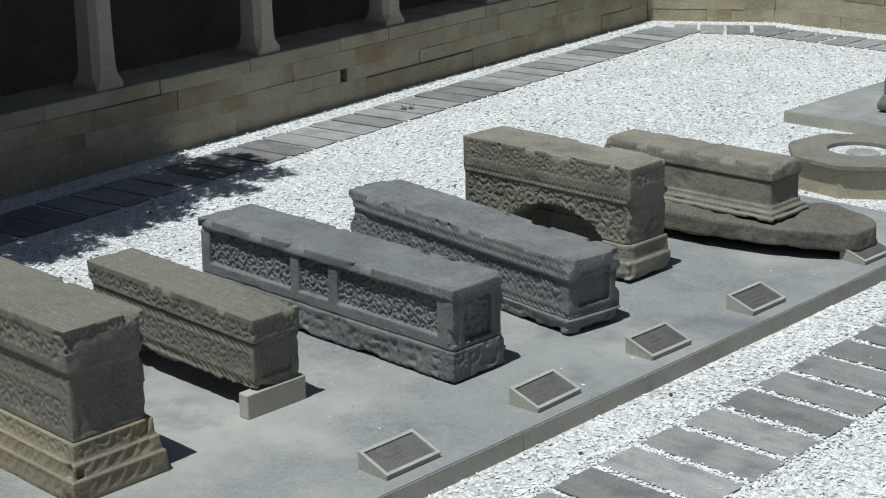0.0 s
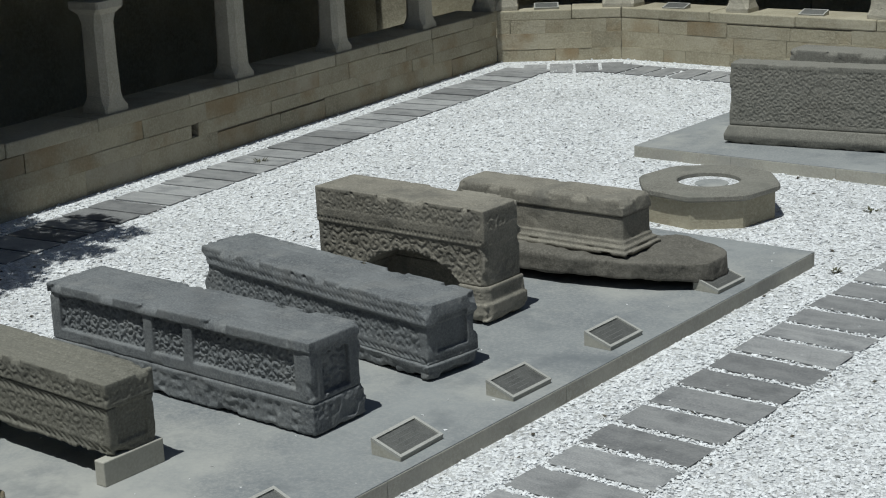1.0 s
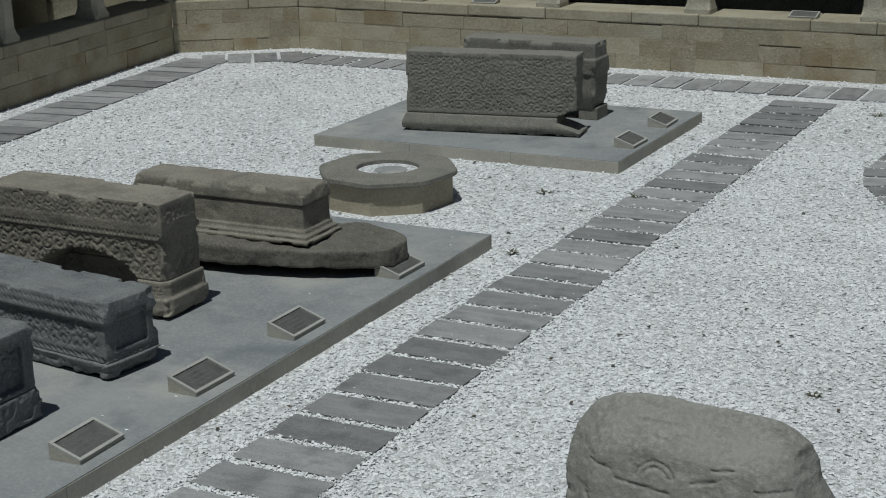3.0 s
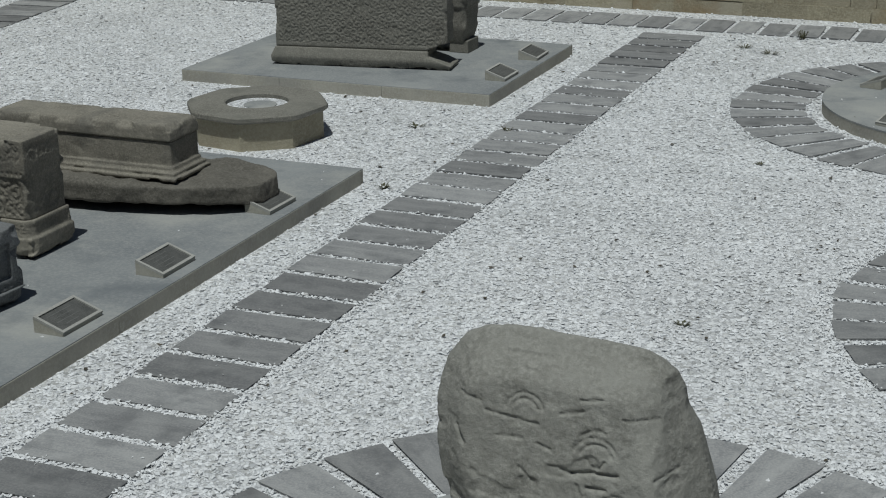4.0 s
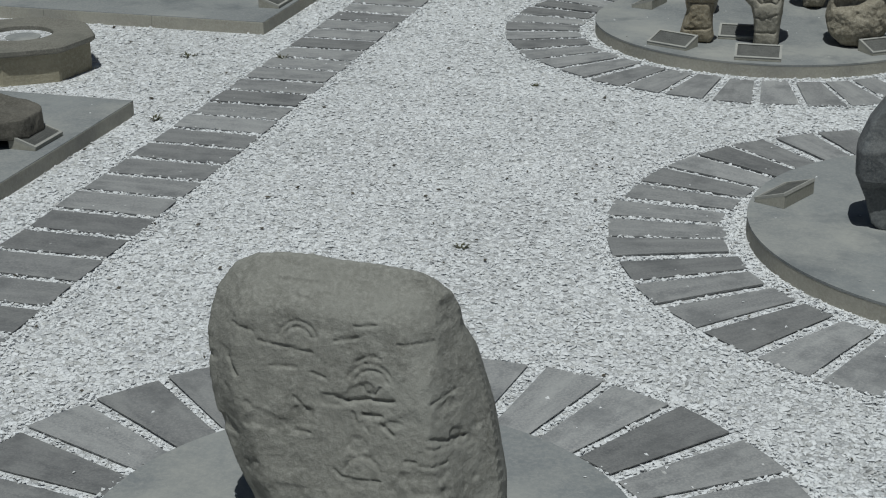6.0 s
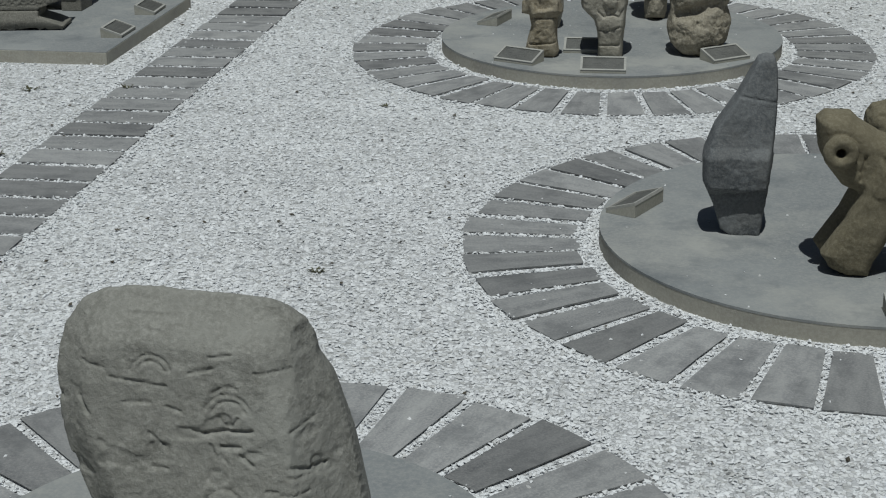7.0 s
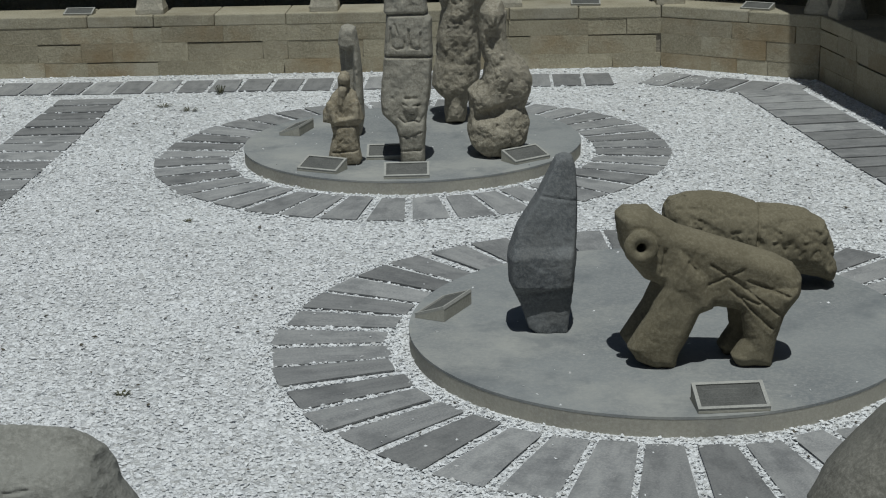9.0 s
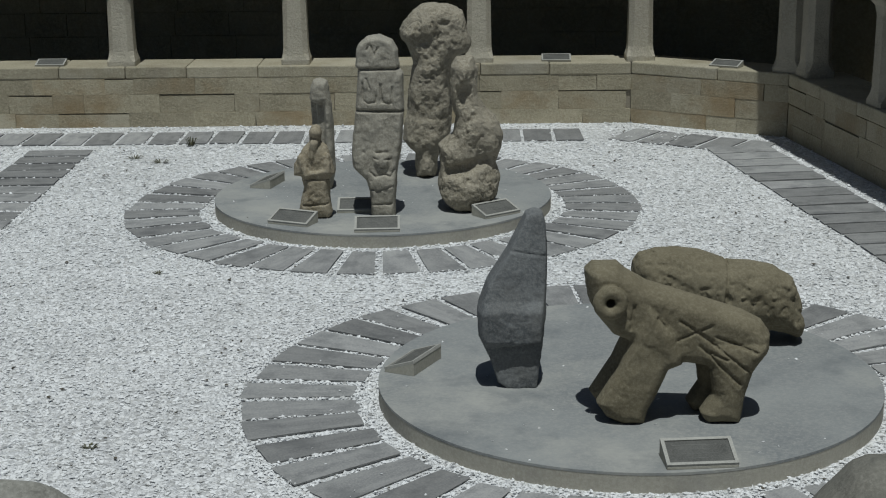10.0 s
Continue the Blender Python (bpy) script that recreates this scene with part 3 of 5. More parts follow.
def ring_path(x, y, r0, r1, count, turn, label):
    own = holder("ring_path", Matrix.Translation((x, y, 0)), label, "pavement", kind="structure")
    meshes = [slab_mesh(k + int(100 * r1), r0, r1, math.tau / count) for k in range(5)]
    for k in range(count):
        s = part("slab", rng.choice(meshes), None, own)
        s.matrix_local = pose(0, 0, rng.uniform(-0.003, 0.004), 0, 0, turn + 360 * k / count + rng.uniform(-0.4, 0.4)) @ pose(rng.uniform(-0.02, 0.014), 0, 0) @ Matrix.Translation(((r0 + r1) / 2, 0, 0)) @ pose(0, 0, 0, rng.uniform(-0.7, 0.7), rng.uniform(-0.5, 0.5), 0) @ Matrix.Translation((-(r0 + r1) / 2, 0, 0))


ring_path(*RING_D, 1.45, 2.04, 41, 3.6, "ring of radial grey slate slabs set in white gravel")
ring_path(*RING_C, 1.43, 2.035, 41, -94.2, "ring of radial grey slate slabs set in white gravel")
ring_path(*RING_E, 1.07, 1.67, 32, 75.4, "ring of radial grey slate slabs round a boulder")
ring_path(*RING_F, 1.07, 1.67, 32, 3.0, "ring of radial grey slate slabs round a boulder")
STRAIGHT = [slab_mesh(k) for k in range(8)]


def straight_path(a, b, label, pitch=0.303):
    a, b = Vector(a), Vector(b)
    own = holder("slab_path", Matrix.Translation((a.x, a.y, 0)), label, "pavement", kind="structure")
    d = (b - a).normalized()
    turn = math.degrees(math.atan2(d.y, d.x)) - 90
    for k in range(int((b - a).length / pitch)):
        p = d * (k + 0.5) * pitch
        s = part("slab", rng.choice(STRAIGHT), None, own)
        s.matrix_local = pose(p.x, p.y, rng.uniform(-0.003, 0.004), rng.uniform(-0.4, 0.4), rng.uniform(-0.4, 0.4), turn + rng.uniform(-0.6, 0.6) + 180 * rng.randint(0, 1))


straight_path((-3.67, 1.96), (-3.67, 15.34), "straight path of grey slate slabs laid like rungs in white gravel", 0.3125)
straight_path((-9.9, 15.63), (1.55, 15.63), "path of grey slate slabs along the sunlit parapet")
side = Vector((LEAN_X, -1)).normalized()
inward = Vector((-side.y, side.x))
side_w = Vector((LEAN_W, -1)).normalized()
p0 = WEST + Vector((-side_w.y, side_w.x)) * 0.62 + side_w * 0.35
straight_path(p0, p0 + side_w * 13.6, "path of grey slate slabs along the shaded parapet")
q0 = EAST - inward * 0.62 + side * 0.35
straight_path(q0, q0 + side * 13.0, "path of grey slate slabs along the shaded parapet")
for a, b, s in ((WEST, NORTH_W, 0.12), (NORTH_E, EAST, 0.0)):
    d = (b - a).normalized()
    n = Vector((d.y, -d.x))
    straight_path(a + n * 0.62 + d * (0.20 + s), b + n * 0.62 + d * 0.05, "slate slabs turning the canted corner")


# ---- tombs ----
def tomb_solid(L, W, H, offsets, bands, end_bands=None, wear=0.012, chips=0.02, rough_below=0.0, top_relief=0.0, seed=1, extra=None):
    """A carved block: x from -L to 0, y from 0 to W, z from 0 to H. offsets: (z, outward step) of its mouldings.
    bands: (z0, z1, margin, depth, kind, scale) of the carving on its long sides; end_bands likewise on its ends."""
    zs, offs = zip(*offsets)

    def f(x, y, z):
        o = np.interp(z, zs, offs)
        inside = np.maximum(np.maximum(-L - x, x), np.maximum(-y, y - W)) - o
        d = np.maximum(inside, np.maximum(-z, z - H))
        if extra:
            d = extra(d, x, y, z)

        def work(m):
            X, Y, Z = x[m], y[m], z[m]
            cut = np.zeros_like(X)
            end = np.minimum(abs(X), abs(X + L)) < np.minimum(abs(Y), abs(Y - W))
            upper = abs(Z - H) < np.minimum(np.minimum(abs(X), abs(X + L)), np.minimum(abs(Y), abs(Y - W)))
            for on, U, span, rows in ((~end & ~upper, X + L, L, bands), (end & ~upper, Y, W, end_bands if end_bands is not None else bands)):
                for z0, z1, margin, deep, kind, s in rows:
                    fade = np.clip(np.minimum((Z - z0), (z1 - Z)) / 0.006, 0, 1)
                    fade = fade * np.clip(np.minimum(U - margin, span - margin - U) / 0.006, 0, 1) * on
                    if kind == "leaf":
                        h = 0.62 * (1 - scroll(U, Z + 0.37 * seed, 0.82 * s, seed))
                    elif kind == "flat":
                        h = 1.0
                    elif kind == "rope":
                        h = 0.5 + 0.5 * np.sin(math.tau * (U / s + (Z - z0) / (z1 - z0)))
                    elif kind == "tooth":
                        h = (np.sin(math.tau * U / s) > 0).astype(float)
                    elif kind == "zigzag":
                        h = smooth_step(0.25, 0.45, abs(((U / s) % 1.0) * 2 - 1 - (Z - z0) / (z1 - z0)))
                    elif kind == "bars":
                        h = 1 - smooth_step(0.5, 0.75, abs(((U / s) % 1.0) * 2 - 1)) * 1.0
                    cut += fade * deep * h
            if top_relief:
                border = np.minimum(np.minimum(X + L, -X), np.minimum(Y, W - Y))
                line = smooth_step(0.010, 0.004, abs(border - 0.045)) + smooth_step(0.008, 0.003, abs(border - 0.11)) * (value_noise(X * 5, Y * 5, 0 * X, seed + 6) > -0.2)
                cut += upper * (0.006 * line + top_relief * smooth_step(0.05, 0.065, border) * (0.35 + 0.65 * smooth_step(-0.2, 0.3, value_noise(X * 9, Y * 14, 0 * X, seed + 5))))
            worn = 0.4 * wear * smooth_step(0.25, 0.9, cloudy(X, Y, Z, 6.0, seed, 3)) + 0.08 * wear * cloudy(X, Y, Z, 26.0, seed + 40, 2)
            edge = np.sort(np.stack([np.minimum(abs(X), abs(X + L)), np.minimum(abs(Y), abs(Y - W)), np.minimum(abs(Z), abs(Z - H))]), axis=0)[1]
            chip = chips * smooth_step(0.045, 0.0, edge) * (0.10 + 0.9 * smooth_step(0.30, 0.55, cloudy(X, Y, Z, 9.0, seed + 80, 3)))
            low = 0.0
            if rough_below:
                low = smooth_step(rough_below + 0.02, rough_below - 0.02, Z + 0.03 * value_noise(X * 6, Y * 6, 0 * X, seed)) * (0.003 + 0.013 * abs(cloudy(X, Y, Z, 17.0, seed + 11, 3)))
            return cut + worn + chip + low

        return near(d, 0.05, work)

    return f


def tomb(name, m, label, L, W, H, mat, h=0.0067, grow=0.05, split=0.0, foot_mat=None, names=("foot", "body"), **how):
    """One tomb; split: the height at which its foot ends and its body begins."""
    f = tomb_solid(L, W, H, **how)
    own = holder(name, m, label, "tomb", "carved tombs")
    if split:
        part(names[0], surface(names[0], lambda x, y, z: np.maximum(f(x, y, z), z - split + 0.0008), (-L - grow, -grow, -0.02), (grow, W + grow, split + 0.01), h, foot_mat or mat), None, own)
        part(names[1], surface(names[1], lambda x, y, z: np.maximum(f(x, y, z), split - z), (-L - grow, -grow, split - 0.01), (grow, W + grow, H + 0.02), h, mat), None, own)
    else:
        part("body", surface("body", f, (-L - grow, -grow, -0.02), (grow, W + grow, H + 0.02), h, mat), None, own)
    return own


# tall tomb with a stepped foot
tomb("carved_tomb", pose(-5.23, 3.24, TOP), "tall tan stone tomb with stepped ornamented foot", 1.5, 0.385, 0.745, OLIVE,
     offsets=((0, 0.05), (0.10, 0.045), (0.105, 0.035), (0.17, 0.03), (0.175, 0.018), (0.25, 0.012), (0.26, 0.0), (0.55, -0.006), (0.56, 0.008), (0.75, 0.008)),
     bands=((0.03, 0.09, 0.0, 0.0035, "zigzag", 0.075), (0.115, 0.165, 0.0, 0.0035, "zigzag", 0.08), (0.185, 0.245, 0.02, 0.008, "leaf", 0.04), (0.29, 0.43, 0.03, 0.008, "leaf", 0.038), (0.45, 0.53, 0.02, 0.006, "leaf", 0.03), (0.60, 0.70, 0.02, 0.009, "leaf", 0.045)),
     end_bands=((0.03, 0.09, 0.0, 0.0035, "zigzag", 0.075), (0.115, 0.165, 0.0, 0.0035, "zigzag", 0.08), (0.185, 0.245, 0.02, 0.008, "leaf", 0.05), (0.27, 0.54, 0.03, 0.004, "flat", 1), (0.69, 0.73, 0.0, 0.010, "leaf", 0.035)),
     wear=0.014, chips=0.025, top_relief=0.006, seed=1, split=0.255, foot_mat=TANFOOT)


# tomb with its underside worn away, on a dressed block
def undercut(d, x, y, z):
    return np.maximum(d, 0.012 + 0.020 * smooth_step(-0.30, -0.16, x) + 0.012 * value_noise(x * 8, y * 8, 0 * x, 3) - z)


tomb("carved_tomb", pose(-5.36, 4.305, TOP + 0.085, 0, 0.8, 0), "grey-tan stone tomb carved with braided borders, propped on a block", 1.31, 0.28, 0.395, OLIVE,
     offsets=((0, -0.01), (0.04, 0.006), (0.06, 0.0), (0.27, 0.0), (0.275, 0.006), (0.38, 0.006)),
     bands=((0.05, 0.085, 0.01, 0.007, "rope", 0.05), (0.10, 0.215, 0.03, 0.007, "leaf", 0.036), (0.225, 0.26, 0.01, 0.007, "rope", 0.05), (0.285, 0.36, 0.02, 0.008, "leaf", 0.04)),
     end_bands=((0.045, 0.07, 0.02, 0.006, "rope", 0.05), (0.09, 0.27, 0.05, 0.010, "flat", 1), (0.295, 0.36, 0.02, 0.008, "leaf", 0.04)),
     wear=0.010, chips=0.018, rough_below=0.05, top_relief=0.004, seed=2, extra=undercut, split=0.272, names=("body", "top_course"))
prop = part("support_block", box(-0.065, 0.0, 0.0, 0.0, 0.36, 0.122, 0.006, 2), PALESTONE)
prop.matrix_world = pose(-5.35, 4.25, TOP)
tagged(prop, "pale dressed stone block under the worn tomb", "block")
prop2 = part("support_block", box(-0.12, 0.0, 0.0, 0.0, 0.24, 0.112, 0.006, 2), PALESTONE)
prop2.matrix_world = pose(-6.45, 4.35, TOP)
tagged(prop2, "pale dressed stone block under the tomb's far end", "block")


# long panelled tomb
def panels(d, x, y, z):
    for x0, x1 in ((-1.87, -1.19), (-1.12, -0.89), (-0.82, -0.11)):
        p = brick_distance(x, y, z, x0, -0.1, 0.235, x1, 0.024, 0.425, 0.004)
        d = np.maximum(d, -p)
    d = np.maximum(d, -brick_distance(x, y, z, -0.030, 0.10, 0.20, 0.1, 0.28, 0.40, 0.004))
    back = np.full_like(d, 9.0)
    for x0, x1 in ((-1.87, -1.19), (-1.12, -0.89), (-0.82, -0.11)):
        m = (x > x0) & (x < x1) & (z > 0.235) & (z < 0.425) & (y < 0.06)
        h = np.zeros_like(d)
        h[m] = scroll(x[m], z[m], 0.031, 31)
        back = np.where(m, y - 0.026 + 0.011 * h, back)
    m = (x > -0.06) & (y > 0.11) & (y < 0.27) & (z > 0.21) & (z < 0.39)
    h = np.zeros_like(d)
    h[m] = scroll(y[m], z[m], 0.04, 33)
    rise = np.where(m, x + 0.032 - 0.014 * h, 9.0)
    fill = np.minimum(np.where(back < 5, -back, 9.0), rise)
    return np.minimum(d, np.where((fill < 5) & (d < 0.05), np.maximum(fill, d - 0.03), 9.0))


tomb("carved_tomb", pose(-4.94, 5.20, TOP), "long blue-grey stone tomb with sunken foliage panels and pilasters", 1.95, 0.375, 0.49, BASALT,
     offsets=((0, 0.0), (0.02, 0.015), (0.16, 0.012), (0.17, 0.004), (0.43, 0.0), (0.435, 0.010), (0.49, 0.010)),
     bands=(), end_bands=((0.18, 0.44, 0.035, 0.006, "bars", 0.055),), wear=0.009, chips=0.02, rough_below=0.15, top_relief=0.005, seed=5, extra=panels, split=0.172)

# long worn tomb, its ends eaten away
def eaten(d, x, y, z):
    for c, r in (((0.03, 0.40, 0.24), (0.07, 0.06, 0.08)), ((0.03, 0.40, 0.40), (0.06, 0.09, 0.05)), ((0.02, -0.01, 0.42), (0.08, 0.05, 0.06)), ((-2.02, -0.02, 0.28), (0.09, 0.07, 0.10)), ((0.03, 0.2, 0.0), (0.06, 0.08, 0.05))):
        d = np.maximum(d, -ball(x, y, z, c, r))
    return d


tomb("carved_tomb", pose(-4.95, 6.09, TOP, 0, 0, -7.8), "long blue-grey stone tomb with eroded corners and braided borders", 2.0, 0.385, 0.42, BASALT,
     offsets=((0, 0.004), (0.09, 0.012), (0.095, 0.0), (0.30, -0.004), (0.31, 0.012), (0.42, 0.004)),
     bands=((0.10, 0.13, 0.02, 0.007, "rope", 0.045), (0.15, 0.30, 0.06, 0.010, "leaf", 0.040), (0.325, 0.355, 0.0, 0.006, "rope", 0.04), (0.37, 0.395, 0.0, 0.005, "rope", 0.035)),
     end_bands=((0.10, 0.125, 0.0, 0.007, "rope", 0.045), (0.15, 0.34, 0.08, 0.018, "flat", 1)),
     wear=0.016, chips=0.04, rough_below=0.07, top_relief=0.006, seed=9, extra=eaten, split=0.094)


# tomb with a deep arched niche, closed at the back so that it stays dark
def arch_niche(d, x, y, z):
    mid, half, rise = -0.56, 0.46, 0.365
    k = (np.abs((x - mid) / half) ** 2.0 + (np.maximum(z, 0) / rise) ** 2.0) ** 0.5
    hole = (k - 1) * 0.3
    return np.maximum(d, -np.maximum(hole, y - 0.29))


tomb("carved_tomb", pose(-5.262, 7.02, TOP), "tall tan stone tomb with a deep arched niche, carved with script", 1.29, 0.355, 0.69, TANSTONE,
     offsets=((0, 0.0), (0.03, 0.028), (0.12, 0.026), (0.13, 0.016), (0.22, 0.012), (0.23, 0.0), (0.46, 0.0), (0.47, 0.006), (0.69, 0.008)),
     bands=((0.14, 0.20, 0.0, 0.006, "leaf", 0.03), (0.24, 0.45, 0.03, 0.010, "leaf", 0.044), (0.48, 0.505, 0.0, 0.005, "tooth", 0.03), (0.555, 0.665, 0.02, 0.007, "leaf", 0.033)),
     end_bands=((0.26, 0.36, 0.06, 0.009, "leaf", 0.05), (0.48, 0.505, 0.0, 0.005, "tooth", 0.03), (0.57, 0.65, 0.03, 0.010, "leaf", 0.04), (0.13, 0.20, 0.0, 0.004, "flat", 1)),
     wear=0.010, chips=0.02, rough_below=0.04, top_relief=0.004, seed=13, extra=arch_niche, split=0.227)


# boat-shaped base with a chest on it
def hull(x, y, z):
    bend = 0.10 * smooth_step(0.2, 1.25, x)
    w = 0.40 * np.sqrt(np.clip(1 - (abs(x) / 1.29) ** 3.4, 0, 1)) + 1e-3
    keel = 0.045 * (np.clip(abs(x) / 1.3, 0, 1)) ** 2.5 + 0.075 * (np.clip(abs(y - bend) / 0.42, 0, 1)) ** 2
    d = np.maximum(np.maximum(abs(y - bend) - w, abs(x) - 1.27), np.maximum(keel - z, z - 0.205 + 0.015 * (x / 1.2) ** 2)) * 0.8
    return near(d, 0.05, lambda m: 0.014 * cloudy(x[m], y[m], z[m], 6, 21, 4) + 0.008 + 0.02 * smooth_step(0.03, 0.0, abs(z[m] - 0.2)) * smooth_step(0.05, 0.0, abs(abs(y[m] - bend[m]) - w[m])))


boat = holder("boat_shaped_tomb", pose(-5.76, 8.30, TOP), "brown-grey tomb chest on a boat-shaped stone base", "tomb", "carved tombs")
part("base", surface("base", hull, (-1.3, -0.45, -0.01), (1.3, 0.6, 0.24), 0.011, DARKSTONE), None, boat)
chest_form = tomb_solid(1.30, 0.33, 0.345, ((0, 0.05), (0.025, 0.05), (0.03, 0.03), (0.055, 0.03), (0.06, 0.012), (0.085, 0.01), (0.09, 0.0), (0.235, -0.004), (0.241, 0.006), (0.33, 0.0), (0.345, -0.014)), (), wear=0.016, chips=0.03, seed=17, extra=lambda d, x, y, z: np.maximum(d, -(abs(z - 0.155 + 0.16 * (x + 0.65) ** 2) - 0.006 + 1.2 * np.maximum(0, y + 0.006))))
for name, low, high, mat, text in (("chest", -0.01, 0.239, TANSTONE, ""), ("lid", 0.239, 0.37, TANSTONE, "weathered top course")):
    piece = part(name, surface(name, lambda x, y, z: np.maximum(chest_form(x, y, z), np.maximum(low + 0.0004 - z, z - high + 0.0004)), (-1.36, -0.07, low), (0.07, 0.40, high), 0.0085, mat), None, boat, text)
    piece.matrix_local = pose(0.75, -0.19, 0.19, 0, -0.3, 0)
pin = part("support_block", box(-0.2, -0.12, 0.0, 0.2, 0.12, 0.03, 0.004), PALESTONE)
pin.matrix_world = pose(-5.76, 8.30, TOP - 0.002)
tagged(pin, "thin stone pad under the boat-shaped tomb", "block")


# the inscribed tomb, its lower corner broken off
def broken(d, x, y, z):
    return np.maximum(d, -np.maximum(np.maximum(-0.17 - x, x - 0.3), np.maximum(abs(z - 0.14) - 0.055 - 0.35 * (x + 0.1), -0.1 - y)))


tomb("inscribed_tomb", pose(-4.955, 12.41, TOP, 0, 0, 9.2), "grey stone tomb covered in rows of worn script, corner broken", 1.53, 0.26, 0.70, WARMGREY, h=0.009, grow=0.06,
     offsets=((0, 0.03), (0.07, 0.04), (0.09, 0.035), (0.15, 0.01), (0.16, 0.0), (0.69, 0.0)),
     bands=((0.19, 0.66, 0.03, 0.010, "leaf", 0.034),), end_bands=((0.19, 0.66, 0.03, 0.006, "leaf", 0.04),), wear=0.010, chips=0.02, rough_below=0.015, seed=23, extra=broken, split=0.158)
tomb("plain_tomb", pose(-5.06, 13.08, TOP + 0.10), "plain grey stone tomb standing behind, raised on a foot", 1.3, 0.33, 0.60, WARMGREY, h=0.012,
     offsets=((0, -0.03), (0.12, 0.0), (0.3, 0.0), (0.31, 0.012), (0.45, 0.012), (0.46, 0.0), (0.6, 0.0)), bands=(), wear=0.014, chips=0.03, seed=27)
for x in (-5.14, -6.2):
    b = part("support_block", box(-0.09, -0.13, 0, 0.09, 0.13, 0.115, 0.008, 2), WARMGREY)
    b.matrix_world = pose(x, 13.25, TOP)
    tagged(b, "grey stone foot under the plain tomb", "block", "tomb feet")

# the well head
well = holder("well_head", Matrix.Translation((-5.61, 10.265, 0)), "octagonal well head with a pale rendered drum and grey stone rim", "well")
octagon = [(0.50 * math.cos(math.tau * (k + 0.3) / 8), 0.50 * math.sin(math.tau * (k + 0.3) / 8)) for k in range(8)]
part("drum", prism(octagon, -0.02, 0.205), COPING, well)


def rim_mesh():
    bm = bmesh.new()
    prof = ((0.235, 0.13), (0.235, 0.256), (0.245, 0.264), (0.515, 0.260), (0.53, 0.248), (0.532, 0.222), (0.51, 0.2055))
    def reach(r, a):
        if r < 0.3:
            return r
        return r - 0.488 + 0.50 * math.cos(math.pi / 8) / math.cos((a - math.tau * 0.3 / 8) % (math.tau / 8) - math.pi / 8)

    rings = [[bm.verts.new((reach(r, math.tau * k / 64) * math.cos(math.tau * k / 64), reach(r, math.tau * k / 64) * math.sin(math.tau * k / 64), z)) for r, z in prof] for k in range(64)]
    for p, q in zip(rings, rings[1:] + rings[:1]):
        for i in range(len(prof) - 1):
            bm.faces.new((p[i], q[i], q[i + 1], p[i + 1]))
    bmesh.ops.recalc_face_normals(bm, faces=bm.faces[:])
    return bm


part("centre_stone", prism([(0.02 + 0.125 * math.cos(math.tau * k / 28), 0.01 + 0.125 * math.sin(math.tau * k / 28)) for k in range(28)], 0.195, 0.236, 0.004), CONCRETE, well, "grey stone disc in the mouth")
part("rim", rim_mesh(), WARMGREY, well, "smooth grey stone rim")
part("gravel_fill", prism([(0.233 * math.cos(math.tau * k / 40), 0.233 * math.sin(math.tau * k / 40)) for k in range(40)], 0.19, 0.229), GRAVEL, well, "white gravel filling the well mouth")


# ---- weathered figures and boulders ----
def outline_distance(x, z, pts):
    """Signed distance in the x-z plane to a closed outline."""
    best, sign = np.full(x.shape, 9.0), np.zeros(x.shape, bool)
    for (ax, az), (bx, bz) in zip(pts, pts[1:] + pts[:1]):
        ex, ez = bx - ax, bz - az
        t = np.clip(((x - ax) * ex + (z - az) * ez) / (ex * ex + ez * ez), 0, 1)
        best = np.minimum(best, np.hypot(x - ax - t * ex, z - az - t * ez))
        if abs(ez) > 1e-9:
            sign ^= ((az > z) != (bz > z)) & (x < ax + (z - az) * ex / ez)
    return np.where(sign, -best, best)


def rounded(pts, mid, thick, edge):
    """A solid of the given outline, thick on both sides of y = mid, rounded off over edge metres."""
    def f(x, y, z):
        d = outline_distance(x, z, pts)
        k = np.clip(-d / edge, 0, 1)
        half = thick * np.sqrt(np.maximum(1 - (1 - k) ** 2, 0))
        return np.maximum(d, (abs(y - mid) - half) * 0.75)

    return f


def groove(X, Z, lines=(), arcs=(), deep=0.012, wide=0.010):
    cut = np.zeros_like(X)
    for ax, az, bx, bz in lines:
        ex, ez = bx - ax, bz - az
        t = np.clip(((X - ax) * ex + (Z - az) * ez) / (ex * ex + ez * ez), 0, 1)
        cut = np.maximum(cut, smooth_step(wide, wide * 0.3, np.hypot(X - ax - t * ex, Z - az - t * ez)))
    for cx, cz, r, a0, a1 in arcs:
        a = (np.degrees(np.arctan2(Z - cz, X - cx)) - a0) % 360
        cut = np.maximum(cut, smooth_step(wide, wide * 0.3, abs(np.hypot(X - cx, Z - cz) - r)) * (a < a1 - a0))
    return deep * cut


